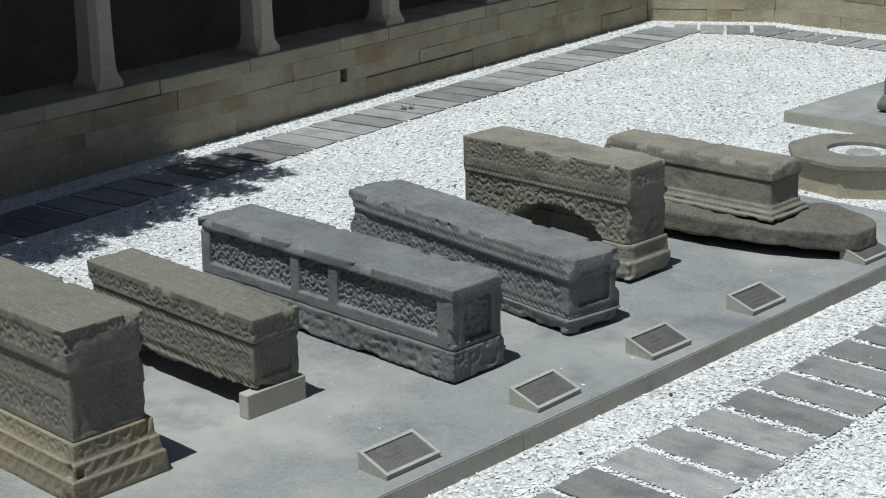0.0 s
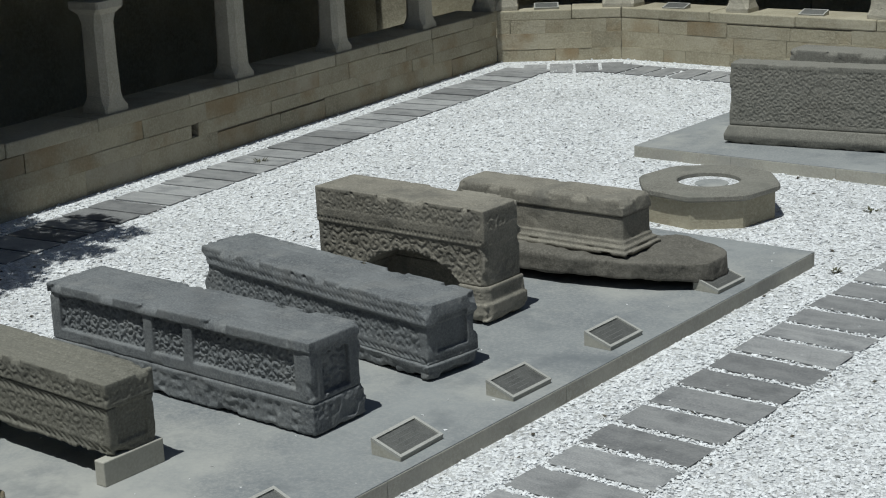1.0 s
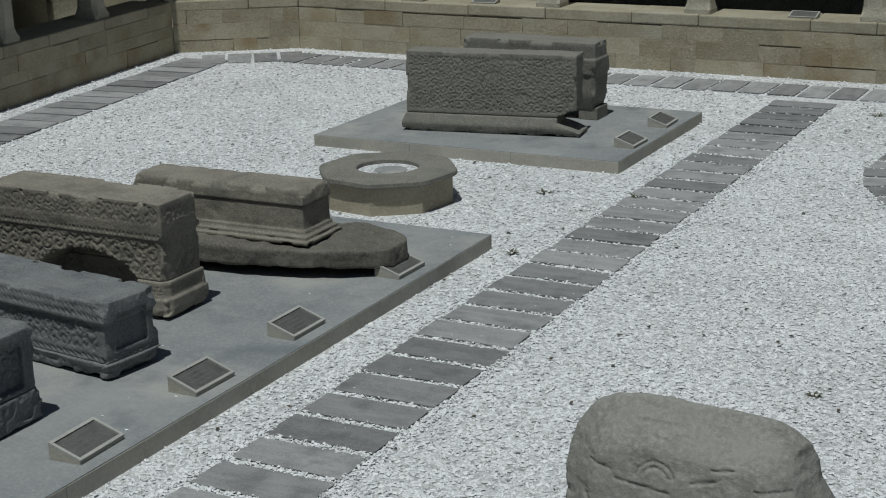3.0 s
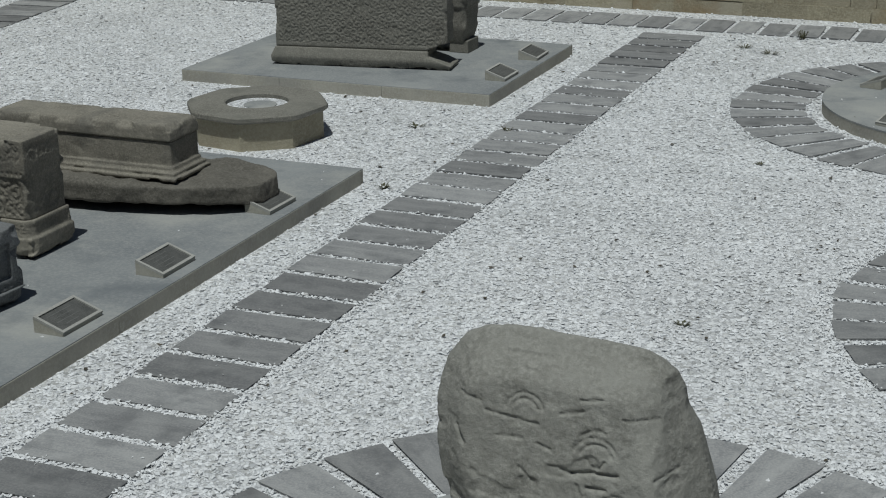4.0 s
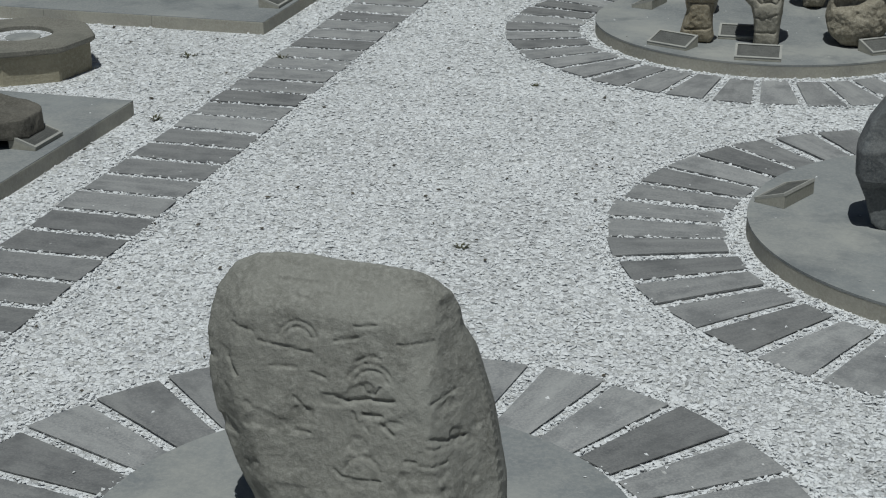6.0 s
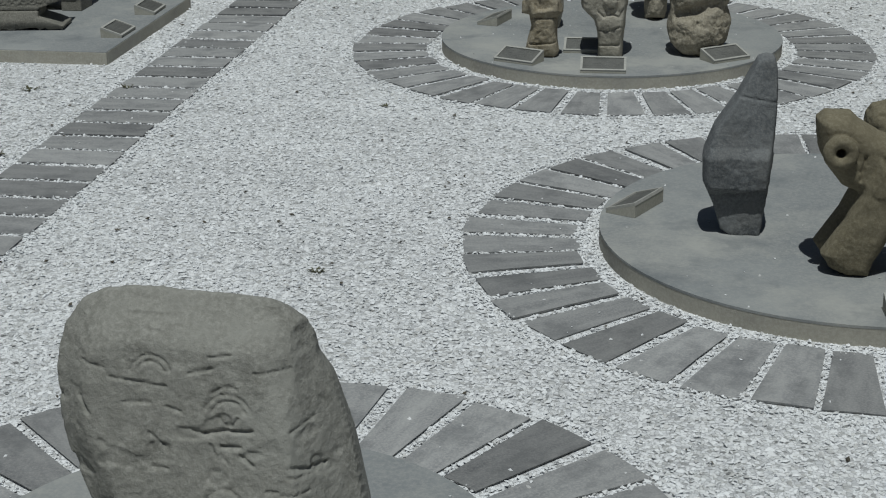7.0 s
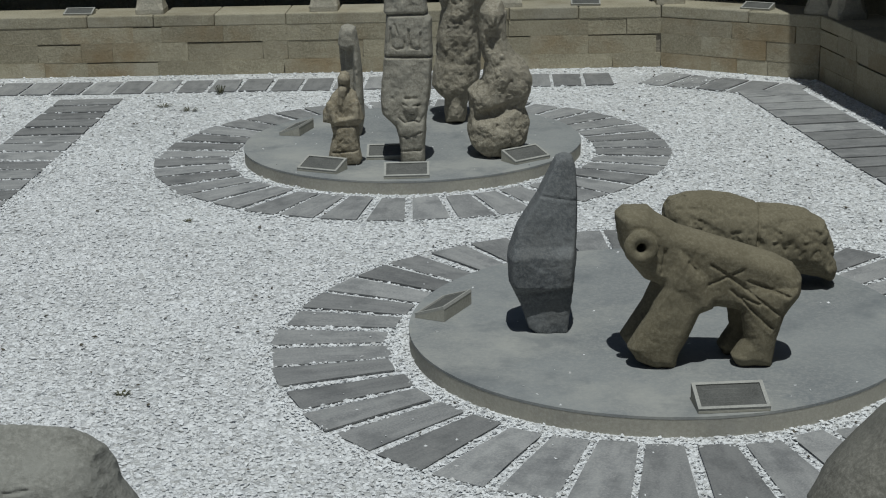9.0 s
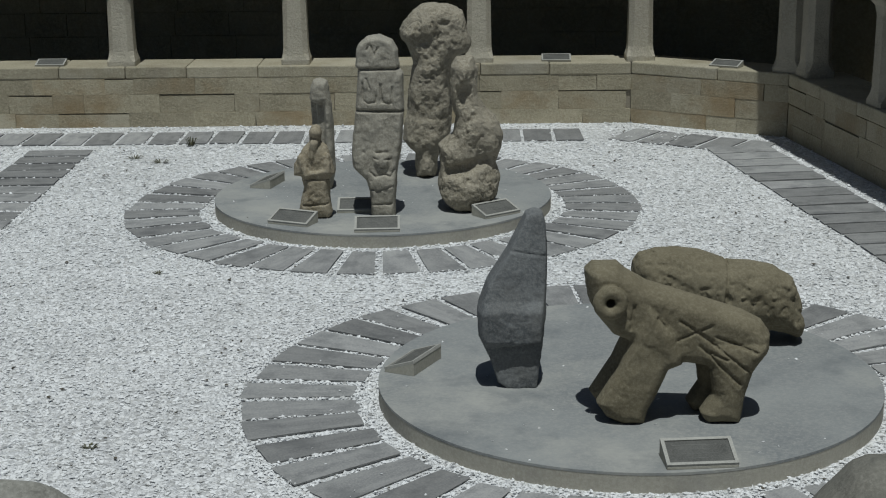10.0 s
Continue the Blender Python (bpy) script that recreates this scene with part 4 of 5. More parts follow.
def statue(name, f, low, high, mat, label, category, base, rough=0.01, scale=9.0, pits=0.0, seed=1, h=0.011, carve=None):
    """A carved stone in the court's coordinates; base: the place where it stands."""
    def g(x, y, z):
        d = np.maximum(f(x, y, z), TOP - 0.004 - z)

        def work(m):
            X, Y, Z = x[m], y[m], z[m]
            v = rough * cloudy(X, Y, Z, scale, seed, 4) + 0.3 * rough
            if pits:
                v = v + pits * smooth_step(0.05, 0.6, cloudy(X, Y, Z, 18.0, seed + 60, 3)) + pits * 0.7 * smooth_step(0.1, 0.7, cloudy(X, Y, Z, 42.0, seed + 90, 2))
            if carve is not None:
                v = v + carve(X, Y, Z)
            return v

        return near(d, 0.06, work)

    me = surface(name, g, low, high, h, mat)
    me.transform(Matrix.Translation((-base[0], -base[1], -base[2])))
    ob = new(name, me)
    ob.matrix_world = Matrix.Translation(base)
    return tagged(ob, label, category)


# the inscribed boulder
BOULDER = [(-1.834, 0.85), (-1.81, 0.94), (-1.755, 1.015), (-1.69, 1.055), (-1.60, 1.078), (-1.50, 1.083), (-1.40, 1.078), (-1.22, 1.062), (-1.125, 1.045), (-1.075, 1.02), (-1.03, 0.98), (-1.005, 0.92), (-0.995, 0.85), (-0.955, 0.775), (-0.925, 0.665), (-0.895, 0.56), (-0.87, 0.42), (-0.85, 0.30), (-0.84, 0.09), (-1.52, 0.09), (-1.62, 0.185), (-1.70, 0.307), (-1.757, 0.448), (-1.805, 0.547), (-1.832, 0.627), (-1.845, 0.745)]
SIGN_ARCS = ((-1.49, 0.83, 0.065, 10, 170), (-1.49, 0.83, 0.046, 20, 160), (-1.246, 0.708, 0.077, 20, 160), (-1.241, 0.709, 0.056, 15, 165), (-1.241, 0.718, 0.029, 180, 360), (-1.255, 0.432, 0.059, 10, 175), (-1.243, 0.741, 0.066, 60, 140))
SIGN_BOLD = ((-1.318, 0.659, -1.253, 0.671), (-1.253, 0.671, -1.169, 0.674), (-1.265, 0.621, -1.203, 0.624), (-1.042, 0.566, -1.004, 0.545), (-1.004, 0.545, -0.966, 0.532), (-1.726, 0.746, -1.694, 0.70), (-1.201, 0.598, -1.162, 0.567))
SIGN_LINES = ((-1.623, 0.819, -1.565, 0.815), (-1.565, 0.815, -1.507, 0.806), (-1.507, 0.806, -1.44, 0.80), (-1.58, 0.746, -1.49, 0.748), (-1.356, 0.67, -1.318, 0.659), (-1.297, 0.629, -1.281, 0.587), (-1.263, 0.598, -1.242, 0.568), (-1.049, 0.538, -0.984, 0.526), (-1.12, 0.492, -1.083, 0.494), (-1.069, 0.485, -0.999, 0.483), (-1.351, 0.44, -1.321, 0.417), (-1.321, 0.417, -1.198, 0.417), (-1.719, 0.86, -1.644, 0.847), (-1.527, 0.969, -1.456, 0.959), (-1.576, 0.999, -1.424, 0.998), (-1.164, 0.852, -1.063, 0.852), (-1.368, 0.845, -1.294, 0.863), (-1.305, 0.897, -1.232, 0.906), (-1.498, 0.657, -1.438, 0.61), (-1.482, 0.549, -1.434, 0.547), (-1.05, 0.672, -0.996, 0.685), (-1.436, 0.737, -1.388, 0.722))
boulder_body = rounded(BOULDER, 4.70, 0.30, 0.10)


def boulder_form(x, y, z):
    """The inscribed face leans back, and a slab has split off one side."""
    d = boulder_body(x, y, z)
    face = (4.42 + 0.22 * (z - 0.1) + 0.10 * smooth_step(0.16, 0.0, -outline_distance(x, z, BOULDER)) - y) * 0.95
    d = -melt(-d, -face, 0.03)
    d = -melt(-d, -(y - 4.79 + 0.36 * (z - 1.0)) * 0.9, 0.05)
    side = (x + 1.115 - 0.31 * np.clip(0.95 - z, 0, 1)) * 0.86 - (y - 4.60) * 0.5
    return np.maximum(d, side)


statue("inscribed_boulder", boulder_form, (-1.9, 4.3, 0.08), (-0.78, 5.05, 1.15), SIGNSTONE, "rounded warm grey boulder with incised signs on a round plinth", "boulder", (-1.31, 4.68, TOP), 0.005, 7.0, 0.0025, 3, 0.0064,
       carve=lambda X, Y, Z: (groove(X, Z, SIGN_LINES, SIGN_ARCS, 0.006, 0.007) + groove(X, Z, SIGN_BOLD, (), 0.010, 0.009) + 0.006 * smooth_step(0.35, 0.6, cloudy(X, Y, Z * 1.8, 11.0, 77, 2)) * smooth_step(0.95, 0.7, Z)) * (Y < 4.75))
FAR_BOULDER = [(1.45, 0.09), (1.30, 0.3), (1.15, 0.55), (1.02, 0.78), (1.015, 0.88), (1.07, 0.985), (1.13, 1.06), (1.18, 1.11), (1.23, 1.165), (1.28, 1.188), (1.65, 1.20), (1.88, 1.05), (1.98, 0.6), (2.02, 0.09)]
statue("brown_boulder", rounded(FAR_BOULDER, 4.5, 0.26, 0.22), (0.85, 4.15, 0.08), (2.1, 4.85, 1.30), WARMGREY, "leaning grey-brown stone boulder on a small round plinth", "boulder", (1.7, 4.5, TOP), 0.012, 5.0, 0.003, 8, 0.014)

# dark leaning stele
STELE = [(0.453, 1.005), (0.50, 1.02), (0.544, 1.01), (0.562, 0.95), (0.568, 0.77), (0.56, 0.47), (0.54, 0.284), (0.515, 0.09), (0.36, 0.09), (0.306, 0.125), (0.263, 0.256), (0.205, 0.379), (0.20, 0.517), (0.25, 0.653), (0.352, 0.81)]
stele_body = rounded(STELE, 8.22, 0.17, 0.05)


def stele_form(x, y, z):
    """Its face swells to a blunt belly, broken off in a step over a narrower foot."""
    d = stele_body(x, y - 0.06 * (z - 0.3), z)
    front = np.interp(z, (0.09, 0.30, 0.36, 0.52, 0.575, 0.82, 1.05), (8.125, 8.115, 8.072, 8.066, 8.10, 8.145, 8.20))
    step = 0.10 * np.maximum(0, 0.40 - x) * (z < 0.36) + 0.22 * np.maximum(0, x - 0.49)
    d = -melt(-d, -(front + step - y) * 0.8, 0.012)
    foot = np.maximum(z - (0.335 + 0.16 * (x - 0.35)), y - (8.11 + 0.10 * abs(x - 0.42)))
    return np.maximum(d, -foot)


statue("dark_stele", stele_form, (0.15, 8.0, 0.08), (0.62, 8.5, 1.06), BASALT, "dark blue-grey tapering stone stele leaning on a round plinth", "stele", (0.42, 8.22, TOP), 0.004, 8.0, 0.002, 12, 0.0075,
       carve=lambda X, Y, Z: groove(X, Z, ((0.35, 0.835, 0.56, 0.80), (0.276, 0.30, 0.50, 0.36)), (), 0.004, 0.008))


# ram
RAM_BODY = [(0.717, 0.855), (0.754, 0.888), (0.875, 0.89), (0.92, 0.85), (1.025, 0.788), (1.297, 0.701), (1.488, 0.637), (1.576, 0.591), (1.619, 0.528), (1.614, 0.462), (1.55, 0.39), (1.444, 0.35), (1.28, 0.372), (1.197, 0.385), (1.088, 0.403), (0.972, 0.485), (0.854, 0.532), (0.785, 0.618), (0.735, 0.703), (0.721, 0.79)]
FORE_LEG = [(1.02, 0.70), (1.15, 0.56), (1.192, 0.393), (1.125, 0.365), (1.073, 0.244), (1.028, 0.163), (1.013, 0.09), (0.91, 0.09), (0.821, 0.13), (0.773, 0.20), (0.88, 0.376), (0.945, 0.518)]
HIND_LEG = [(1.33, 0.50), (1.59, 0.50), (1.60, 0.45), (1.532, 0.35), (1.501, 0.241), (1.478, 0.09), (1.315, 0.09), (1.275, 0.147), (1.337, 0.242), (1.323, 0.344)]
ram_trunk = rounded(RAM_BODY, 7.735, 0.125, 0.075)
ram_legs = [(rounded(FORE_LEG, 7.665, 0.085, 0.065), 0.0), (rounded(HIND_LEG, 7.665, 0.085, 0.07), 0.0), (rounded(FORE_LEG, 7.835, 0.075, 0.06), -0.02), (rounded(HIND_LEG, 7.83, 0.08, 0.06), -0.045)]


def ram_form(x, y, z):
    b = ram_trunk(x, y, z)
    for solid, shift in ram_legs:
        b = melt(b, solid(x - shift, y, z), 0.045)
    horn = np.minimum(*(np.sqrt((np.hypot(x - 0.832, z - 0.722) - 0.052) ** 2 + (y - q) ** 2) - 0.033 for q in (7.590, 7.88)))
    eye = np.hypot(np.hypot(x - 0.832, z - 0.722) / 0.021, (y - 7.60) / 0.05) - 1
    return np.maximum(melt(b, horn, 0.006), -eye * 0.02)


RAM_MARKS = ((1.169, 0.622, 1.33, 0.515), (1.159, 0.523, 1.318, 0.593), (1.265, 0.551, 1.515, 0.363), (1.267, 0.494, 1.463, 0.306), (1.347, 0.536, 1.538, 0.463), (1.29, 0.47, 1.40, 0.43), (1.062, 0.637, 1.098, 0.594), (0.95, 0.70, 0.935, 0.58))
statue("ram_statue", ram_form, (0.66, 7.5, 0.08), (1.68, 7.98, 0.93), OCHRE, "brown sandstone ram statue with curled horns and incised marks", "statue", (1.15, 7.72, TOP), 0.003, 8.0, 0.0025, 16, 0.0075,
       carve=lambda X, Y, Z: (groove(X, Z, RAM_MARKS, (), 0.010, 0.009) + 0.004 * smooth_step(0.0, 0.03, X - 1.06 + 0.55 * (0.66 - Z)) * smooth_step(0.05, 0.01, X - 1.06 + 0.55 * (0.66 - Z)) * smooth_step(0.75, 0.7, Z)) * (Y < 7.68))


# second animal, lying low behind the ram
BEAR = [(1.06, 0.50), (1.072, 0.565), (1.106, 0.613), (1.20, 0.64), (1.32, 0.648), (1.449, 0.629), (1.607, 0.575), (1.74, 0.565), (1.859, 0.538), (1.965, 0.475), (2.018, 0.344), (2.049, 0.205), (2.03, 0.135), (2.0, 0.122), (1.93, 0.15), (1.85, 0.165), (1.70, 0.16), (1.58, 0.18), (1.52, 0.09), (1.22, 0.09), (1.10, 0.25)]
bear_body = rounded(BEAR, 8.90, 0.19, 0.17)


def bear_form(x, y, z):
    b = bear_body(x, y, z)
    ear = np.sqrt((np.hypot((x - 1.90) * 0.8, z - 0.42) - 0.032) ** 2 + (y - 8.765) ** 2) - 0.022
    return melt(b, ear, 0.012)


statue("animal_statue", bear_form, (1.02, 8.6, 0.08), (2.15, 9.15, 0.70), OCHRE, "rough brown sandstone animal statue with lowered head", "statue", (1.5, 8.88, TOP), 0.007, 9.0, 0.009, 19, 0.0085,
       carve=lambda X, Y, Z: groove(X, Z, ((1.60, 0.62, 1.555, 0.22), (1.99, 0.30, 2.03, 0.25)), (), 0.014, 0.012))

# the group on the farther round plinth
FIGURE = [(-1.012, 0.753), (-0.985, 0.795), (-0.95, 0.803), (-0.92, 0.785), (-0.907, 0.739), (-0.917, 0.675), (-0.872, 0.641), (-0.834, 0.503), (-0.819, 0.438), (-0.858, 0.396), (-0.862, 0.266), (-0.845, 0.135), (-0.87, 0.09), (-1.08, 0.09), (-1.10, 0.159), (-1.059, 0.333), (-1.078, 0.41), (-1.135, 0.42), (-1.129, 0.506), (-1.062, 0.625), (-1.01, 0.676)]
figure_body = rounded(FIGURE, 11.95, 0.10, 0.06)


def figure_form(x, y, z):
    d = figure_body(x, y, z)
    d = melt(d, ball(x, y, z, (-0.958, 11.885, 0.745), (0.048, 0.055, 0.055)), 0.012)
    d = melt(d, limb(x, y, z, (-0.965, 11.86, 0.68), (-0.985, 11.855, 0.57), 0.034, 0.018), 0.01)
    d = melt(d, limb(x, y, z, (-1.07, 11.88, 0.56), (-1.03, 11.85, 0.45), 0.032, 0.026), 0.012)
    d = melt(d, limb(x, y, z, (-1.03, 11.85, 0.44), (-0.90, 11.85, 0.46), 0.024, 0.02), 0.012)
    return melt(d, limb(x, y, z, (-0.88, 11.88, 0.58), (-0.87, 11.86, 0.46), 0.028, 0.024), 0.012)


statue("small_statue", figure_form, (-1.18, 11.78, 0.08), (-0.78, 12.1, 0.86), OCHRE_PALE, "small ochre sandstone statue worn smooth", "statue", (-0.97, 11.95, TOP), 0.006, 11.0, 0.004, 22, 0.0075,
       carve=lambda X, Y, Z: groove(X, Z, ((-1.08, 0.40, -0.86, 0.405), (-1.06, 0.20, -0.87, 0.215), (-0.99, 0.715, -0.92, 0.715)), (), 0.010, 0.010) * (Y < 11.9))
POST = [(-1.085, 0.93), (-1.06, 0.985), (-1.011, 1.003), (-0.944, 0.978), (-0.918, 0.804), (-0.902, 0.574), (-0.898, 0.249), (-0.925, 0.09), (-1.10, 0.09), (-1.09, 0.622), (-1.095, 0.852)]
statue("stone_post", rounded(POST, 12.95, 0.12, 0.05), (-1.24, 12.8, 0.08), (-0.84, 13.1, 1.05), GREYPALE, "slim worn grey stone post", "statue", (-1.02, 12.95, TOP), 0.008, 9.0, 0.004, 25, 0.010,
       carve=lambda X, Y, Z: 0.06 * smooth_step(0.83, 0.78, Z - 0.25 * abs(X + 1.02)) * smooth_step(-0.95, -0.99, X) * (Y < 12.95))
TOTEM = [(-0.65, 1.32), (-0.645, 1.36), (-0.623, 1.403), (-0.56, 1.45), (-0.468, 1.463), (-0.374, 1.421), (-0.335, 1.355), (-0.324, 1.205), (-0.30, 1.179), (-0.297, 0.897), (-0.318, 0.664), (-0.351, 0.449), (-0.367, 0.276), (-0.375, 0.09), (-0.559, 0.09), (-0.567, 0.278), (-0.594, 0.374), (-0.689, 0.474), (-0.699, 0.582), (-0.666, 0.88), (-0.637, 1.195), (-0.653, 1.225)]
TOTEM_LINES = ((-0.66, 1.215, -0.30, 1.218), (-0.67, 0.911, -0.28, 0.904))
TOTEM_FINE = ((-0.569, 1.149, -0.55, 1.08), (-0.60, 1.12, -0.598, 1.0), (-0.598, 0.99, -0.56, 0.965), (-0.56, 0.965, -0.503, 0.973), (-0.503, 0.973, -0.50, 1.02), (-0.471, 1.106, -0.46, 0.985), (-0.457, 0.972, -0.391, 0.963), (-0.391, 0.963, -0.38, 1.084), (-0.534, 1.396, -0.507, 1.313), (-0.507, 1.313, -0.481, 1.375), (-0.56, 1.36, -0.545, 1.40))
TOTEM_FACE = ((-0.525, 0.559, -0.495, 0.55), (-0.445, 0.548, -0.41, 0.55), (-0.484, 0.49, -0.451, 0.485), (-0.557, 0.453, -0.515, 0.415), (-0.515, 0.415, -0.46, 0.44), (-0.46, 0.44, -0.402, 0.415), (-0.402, 0.415, -0.376, 0.473), (-0.60, 0.33, -0.50, 0.31), (-0.50, 0.31, -0.40, 0.345), (-0.56, 0.20, -0.40, 0.21), (-0.51, 0.60, -0.43, 0.605))
totem_body = rounded(TOTEM, 11.98, 0.11, 0.035)


def totem_form(x, y, z):
    """A flat banded slab with a small worn head in relief at its foot."""
    d = totem_body(x, y, z)
    d = melt(d, ball(x, y, z, (-0.468, 11.875, 0.535), (0.062, 0.04, 0.085)), 0.015)
    return melt(d, ball(x, y, z, (-0.468, 11.88, 0.37), (0.085, 0.035, 0.07)), 0.02)


statue("carved_stele", totem_form, (-0.76, 11.80, 0.08), (-0.24, 12.14, 1.52), GREYPALE, "tall pale grey carved stele with banded head", "stele", (-0.48, 11.98, TOP), 0.005, 10.0, 0.003, 28, 0.0078,
       carve=lambda X, Y, Z: (groove(X, Z, TOTEM_LINES, (), 0.022, 0.016) + groove(X, Z, TOTEM_FINE, (), 0.010, 0.010) + groove(X, Z, TOTEM_FACE, (), 0.009, 0.010)) * (Y < 12.0))
PILLAR = [(-0.392, 1.274), (-0.385, 1.32), (-0.357, 1.376), (-0.272, 1.476), (-0.179, 1.53), (0.006, 1.538), (0.154, 1.485), (0.199, 1.346), (0.217, 1.207), (0.179, 1.115), (0.08, 1.09), (0.04, 0.952), (0.05, 0.716), (0.03, 0.454), (-0.07, 0.25), (-0.09, 0.09), (-0.27, 0.09), (-0.283, 0.288), (-0.375, 0.409), (-0.343, 0.624), (-0.321, 0.814), (-0.279, 1.049), (-0.324, 1.152)]
statue("rough_pillar", rounded(PILLAR, 13.42, 0.22, 0.13), (-0.48, 13.1, 0.08), (0.32, 13.75, 1.60), PITTED, "tall rough pitted limestone pillar with a swollen head", "statue", (-0.15, 13.42, TOP), 0.022, 6.0, 0.007, 31, 0.009)
LUMP = [(0.044, 1.198), (0.09, 1.261), (0.21, 1.273), (0.251, 1.175), (0.254, 0.983), (0.309, 0.875), (0.394, 0.809), (0.445, 0.679), (0.43, 0.561), (0.385, 0.461), (0.418, 0.351), (0.401, 0.197), (0.327, 0.09), (0.09, 0.09), (-0.032, 0.15), (-0.069, 0.312), (-0.054, 0.444), (-0.057, 0.597), (0.051, 0.683), (0.078, 0.812), (0.033, 0.963)]
lump_body = rounded(LUMP, 12.2, 0.20, 0.15)


def lump_form(x, y, z):
    """A rounded foot, a bent body over a deep cleft, and a hollowed head."""
    d = lump_body(x, y, z)
    cleft = np.hypot((z - 0.44 - 0.28 * (x - 0.1)) * 1.5, y - 11.99) - 0.07
    hollow = ball(x, y, z, (0.14, 12.02, 0.99), (0.07, 0.07, 0.10))
    return -melt(-melt(d, ball(x, y, z, (0.16, 12.10, 0.27), (0.21, 0.16, 0.19)), 0.03), np.minimum(cleft, hollow), 0.03)


statue("rough_seated_stone", lump_form, (-0.14, 11.95, 0.08), (0.52, 12.5, 1.34), PITTED, "bulky pitted limestone statue eroded into rounded lumps", "statue", (0.17, 12.2, TOP), 0.018, 7.0, 0.007, 34, 0.008)


# ---- label stands ----
def label_meshes():
    """A wedge with a sunken plate: x is the way that it faces, the plate slopes down to x = 0."""
    deep, half, low, high = 0.175, 0.165, 0.016, 0.076
    bm = bmesh.new()
    prof = ((0, 0), (0, low), (-deep, high), (-deep, 0))
    a, b = ([bm.verts.new((x, s * half, z)) for x, z in prof] for s in (-1, 1))
    bm.faces.new(a)
    bm.faces.new(b[::-1])
    for i in range(4):
        j = (i + 1) % 4
        bm.faces.new((a[j], a[i], b[i], b[j]))
    bmesh.ops.recalc_face_normals(bm, faces=bm.faces[:])
    bmesh.ops.bevel(bm, geom=bm.edges[:], offset=0.003, segments=1, affect="EDGES")
    slope = math.degrees(math.atan2(high - low, deep))
    long = math.hypot(deep, high - low)
    lay = Matrix.Translation((0, 0, low)) @ Matrix.Rotation(radians(slope), 4, "Y")
    plate = box(-long + 0.017, -half + 0.017, -0.01, -0.017, half - 0.017, 0.0035)
    plate.transform(lay)
    bars = []
    for k in range(4):
        bar = bmesh.new()
        w = (0.10, 0.075, 0.09, 0.05)[k]
        bmesh.ops.create_cube(bar, size=1, matrix=lay @ Matrix.Translation((-long + 0.045 + 0.03 * k, -0.02, 0.0036)) @ Matrix.Diagonal((0.004, 2 * w, 0.0012, 1)))
        bars.append(link_mesh("text_line", bar, PLATE_TEXT))
    rim = bmesh.new()
    for x, y, w, l in ((-0.0085, 0, 0.017, 2 * half), (-long + 0.0085, 0, 0.017, 2 * half), (-long / 2, half - 0.0085, long - 0.034, 0.017), (-long / 2, -half + 0.0085, long - 0.034, 0.017)):
        bmesh.ops.create_cube(rim, size=1, matrix=lay @ Matrix.Translation((x, y, 0.003)) @ Matrix.Diagonal((w, l, 0.016, 1)))
    return link_mesh("wedge", bm, PALESTONE), link_mesh("plate", plate, PLATE), bars, link_mesh("frame", rim, PLATE_EDGE)


WEDGE, FACE, BARS, RIM = label_meshes()
stand = holder("label_stand", pose(-4.41, 4.39, TOP, 0, 0, 0), "small wedge-shaped label stand with a dark framed plate", "label stand", "label stands")
part("wedge", WEDGE, None, stand)
plate_part = part("plate", FACE, None, stand, "dark engraved plate")
for bar in BARS:
    part("text_line", bar, None, plate_part)
part("frame", RIM, None, stand, "pale frame")
for x, y, z, turn in ((-4.41, 5.37, TOP, 0), (-4.41, 6.27, TOP, 0), (-4.41, 7.18, TOP, 0), (-4.41, 8.39, TOP, 1), (-4.345, 12.32, TOP, 0), (-4.37, 13.19, TOP, 0),
                      (1.21, 7.05, TOP, -87), (-0.22, 8.55, TOP, 155), (-1.165, 11.67, TOP, -115), (-0.49, 11.44, TOP, -90), (-0.66, 12.04, TOP, -90), (0.43, 11.90, TOP, -52), (-1.56, 13.10, TOP, 165),
                      (-4.07, 16.36, WALL_TOP, -90), (1.08, 16.36, WALL_TOP, -90), (2.68, 15.83, WALL_TOP, -122), (-10.93, 15.86, WALL_TOP, -56), (-9.47, 16.36, WALL_TOP, -90), (-7.72, 16.36, WALL_TOP, -90)):
    low = Matrix.Diagonal((0.9, 0.9, 0.7, 1)) if z > 0.3 else Matrix()
    copy_thing(stand, pose(x, y, z, 0, 0, turn + rng.uniform(-2, 2)) @ low)


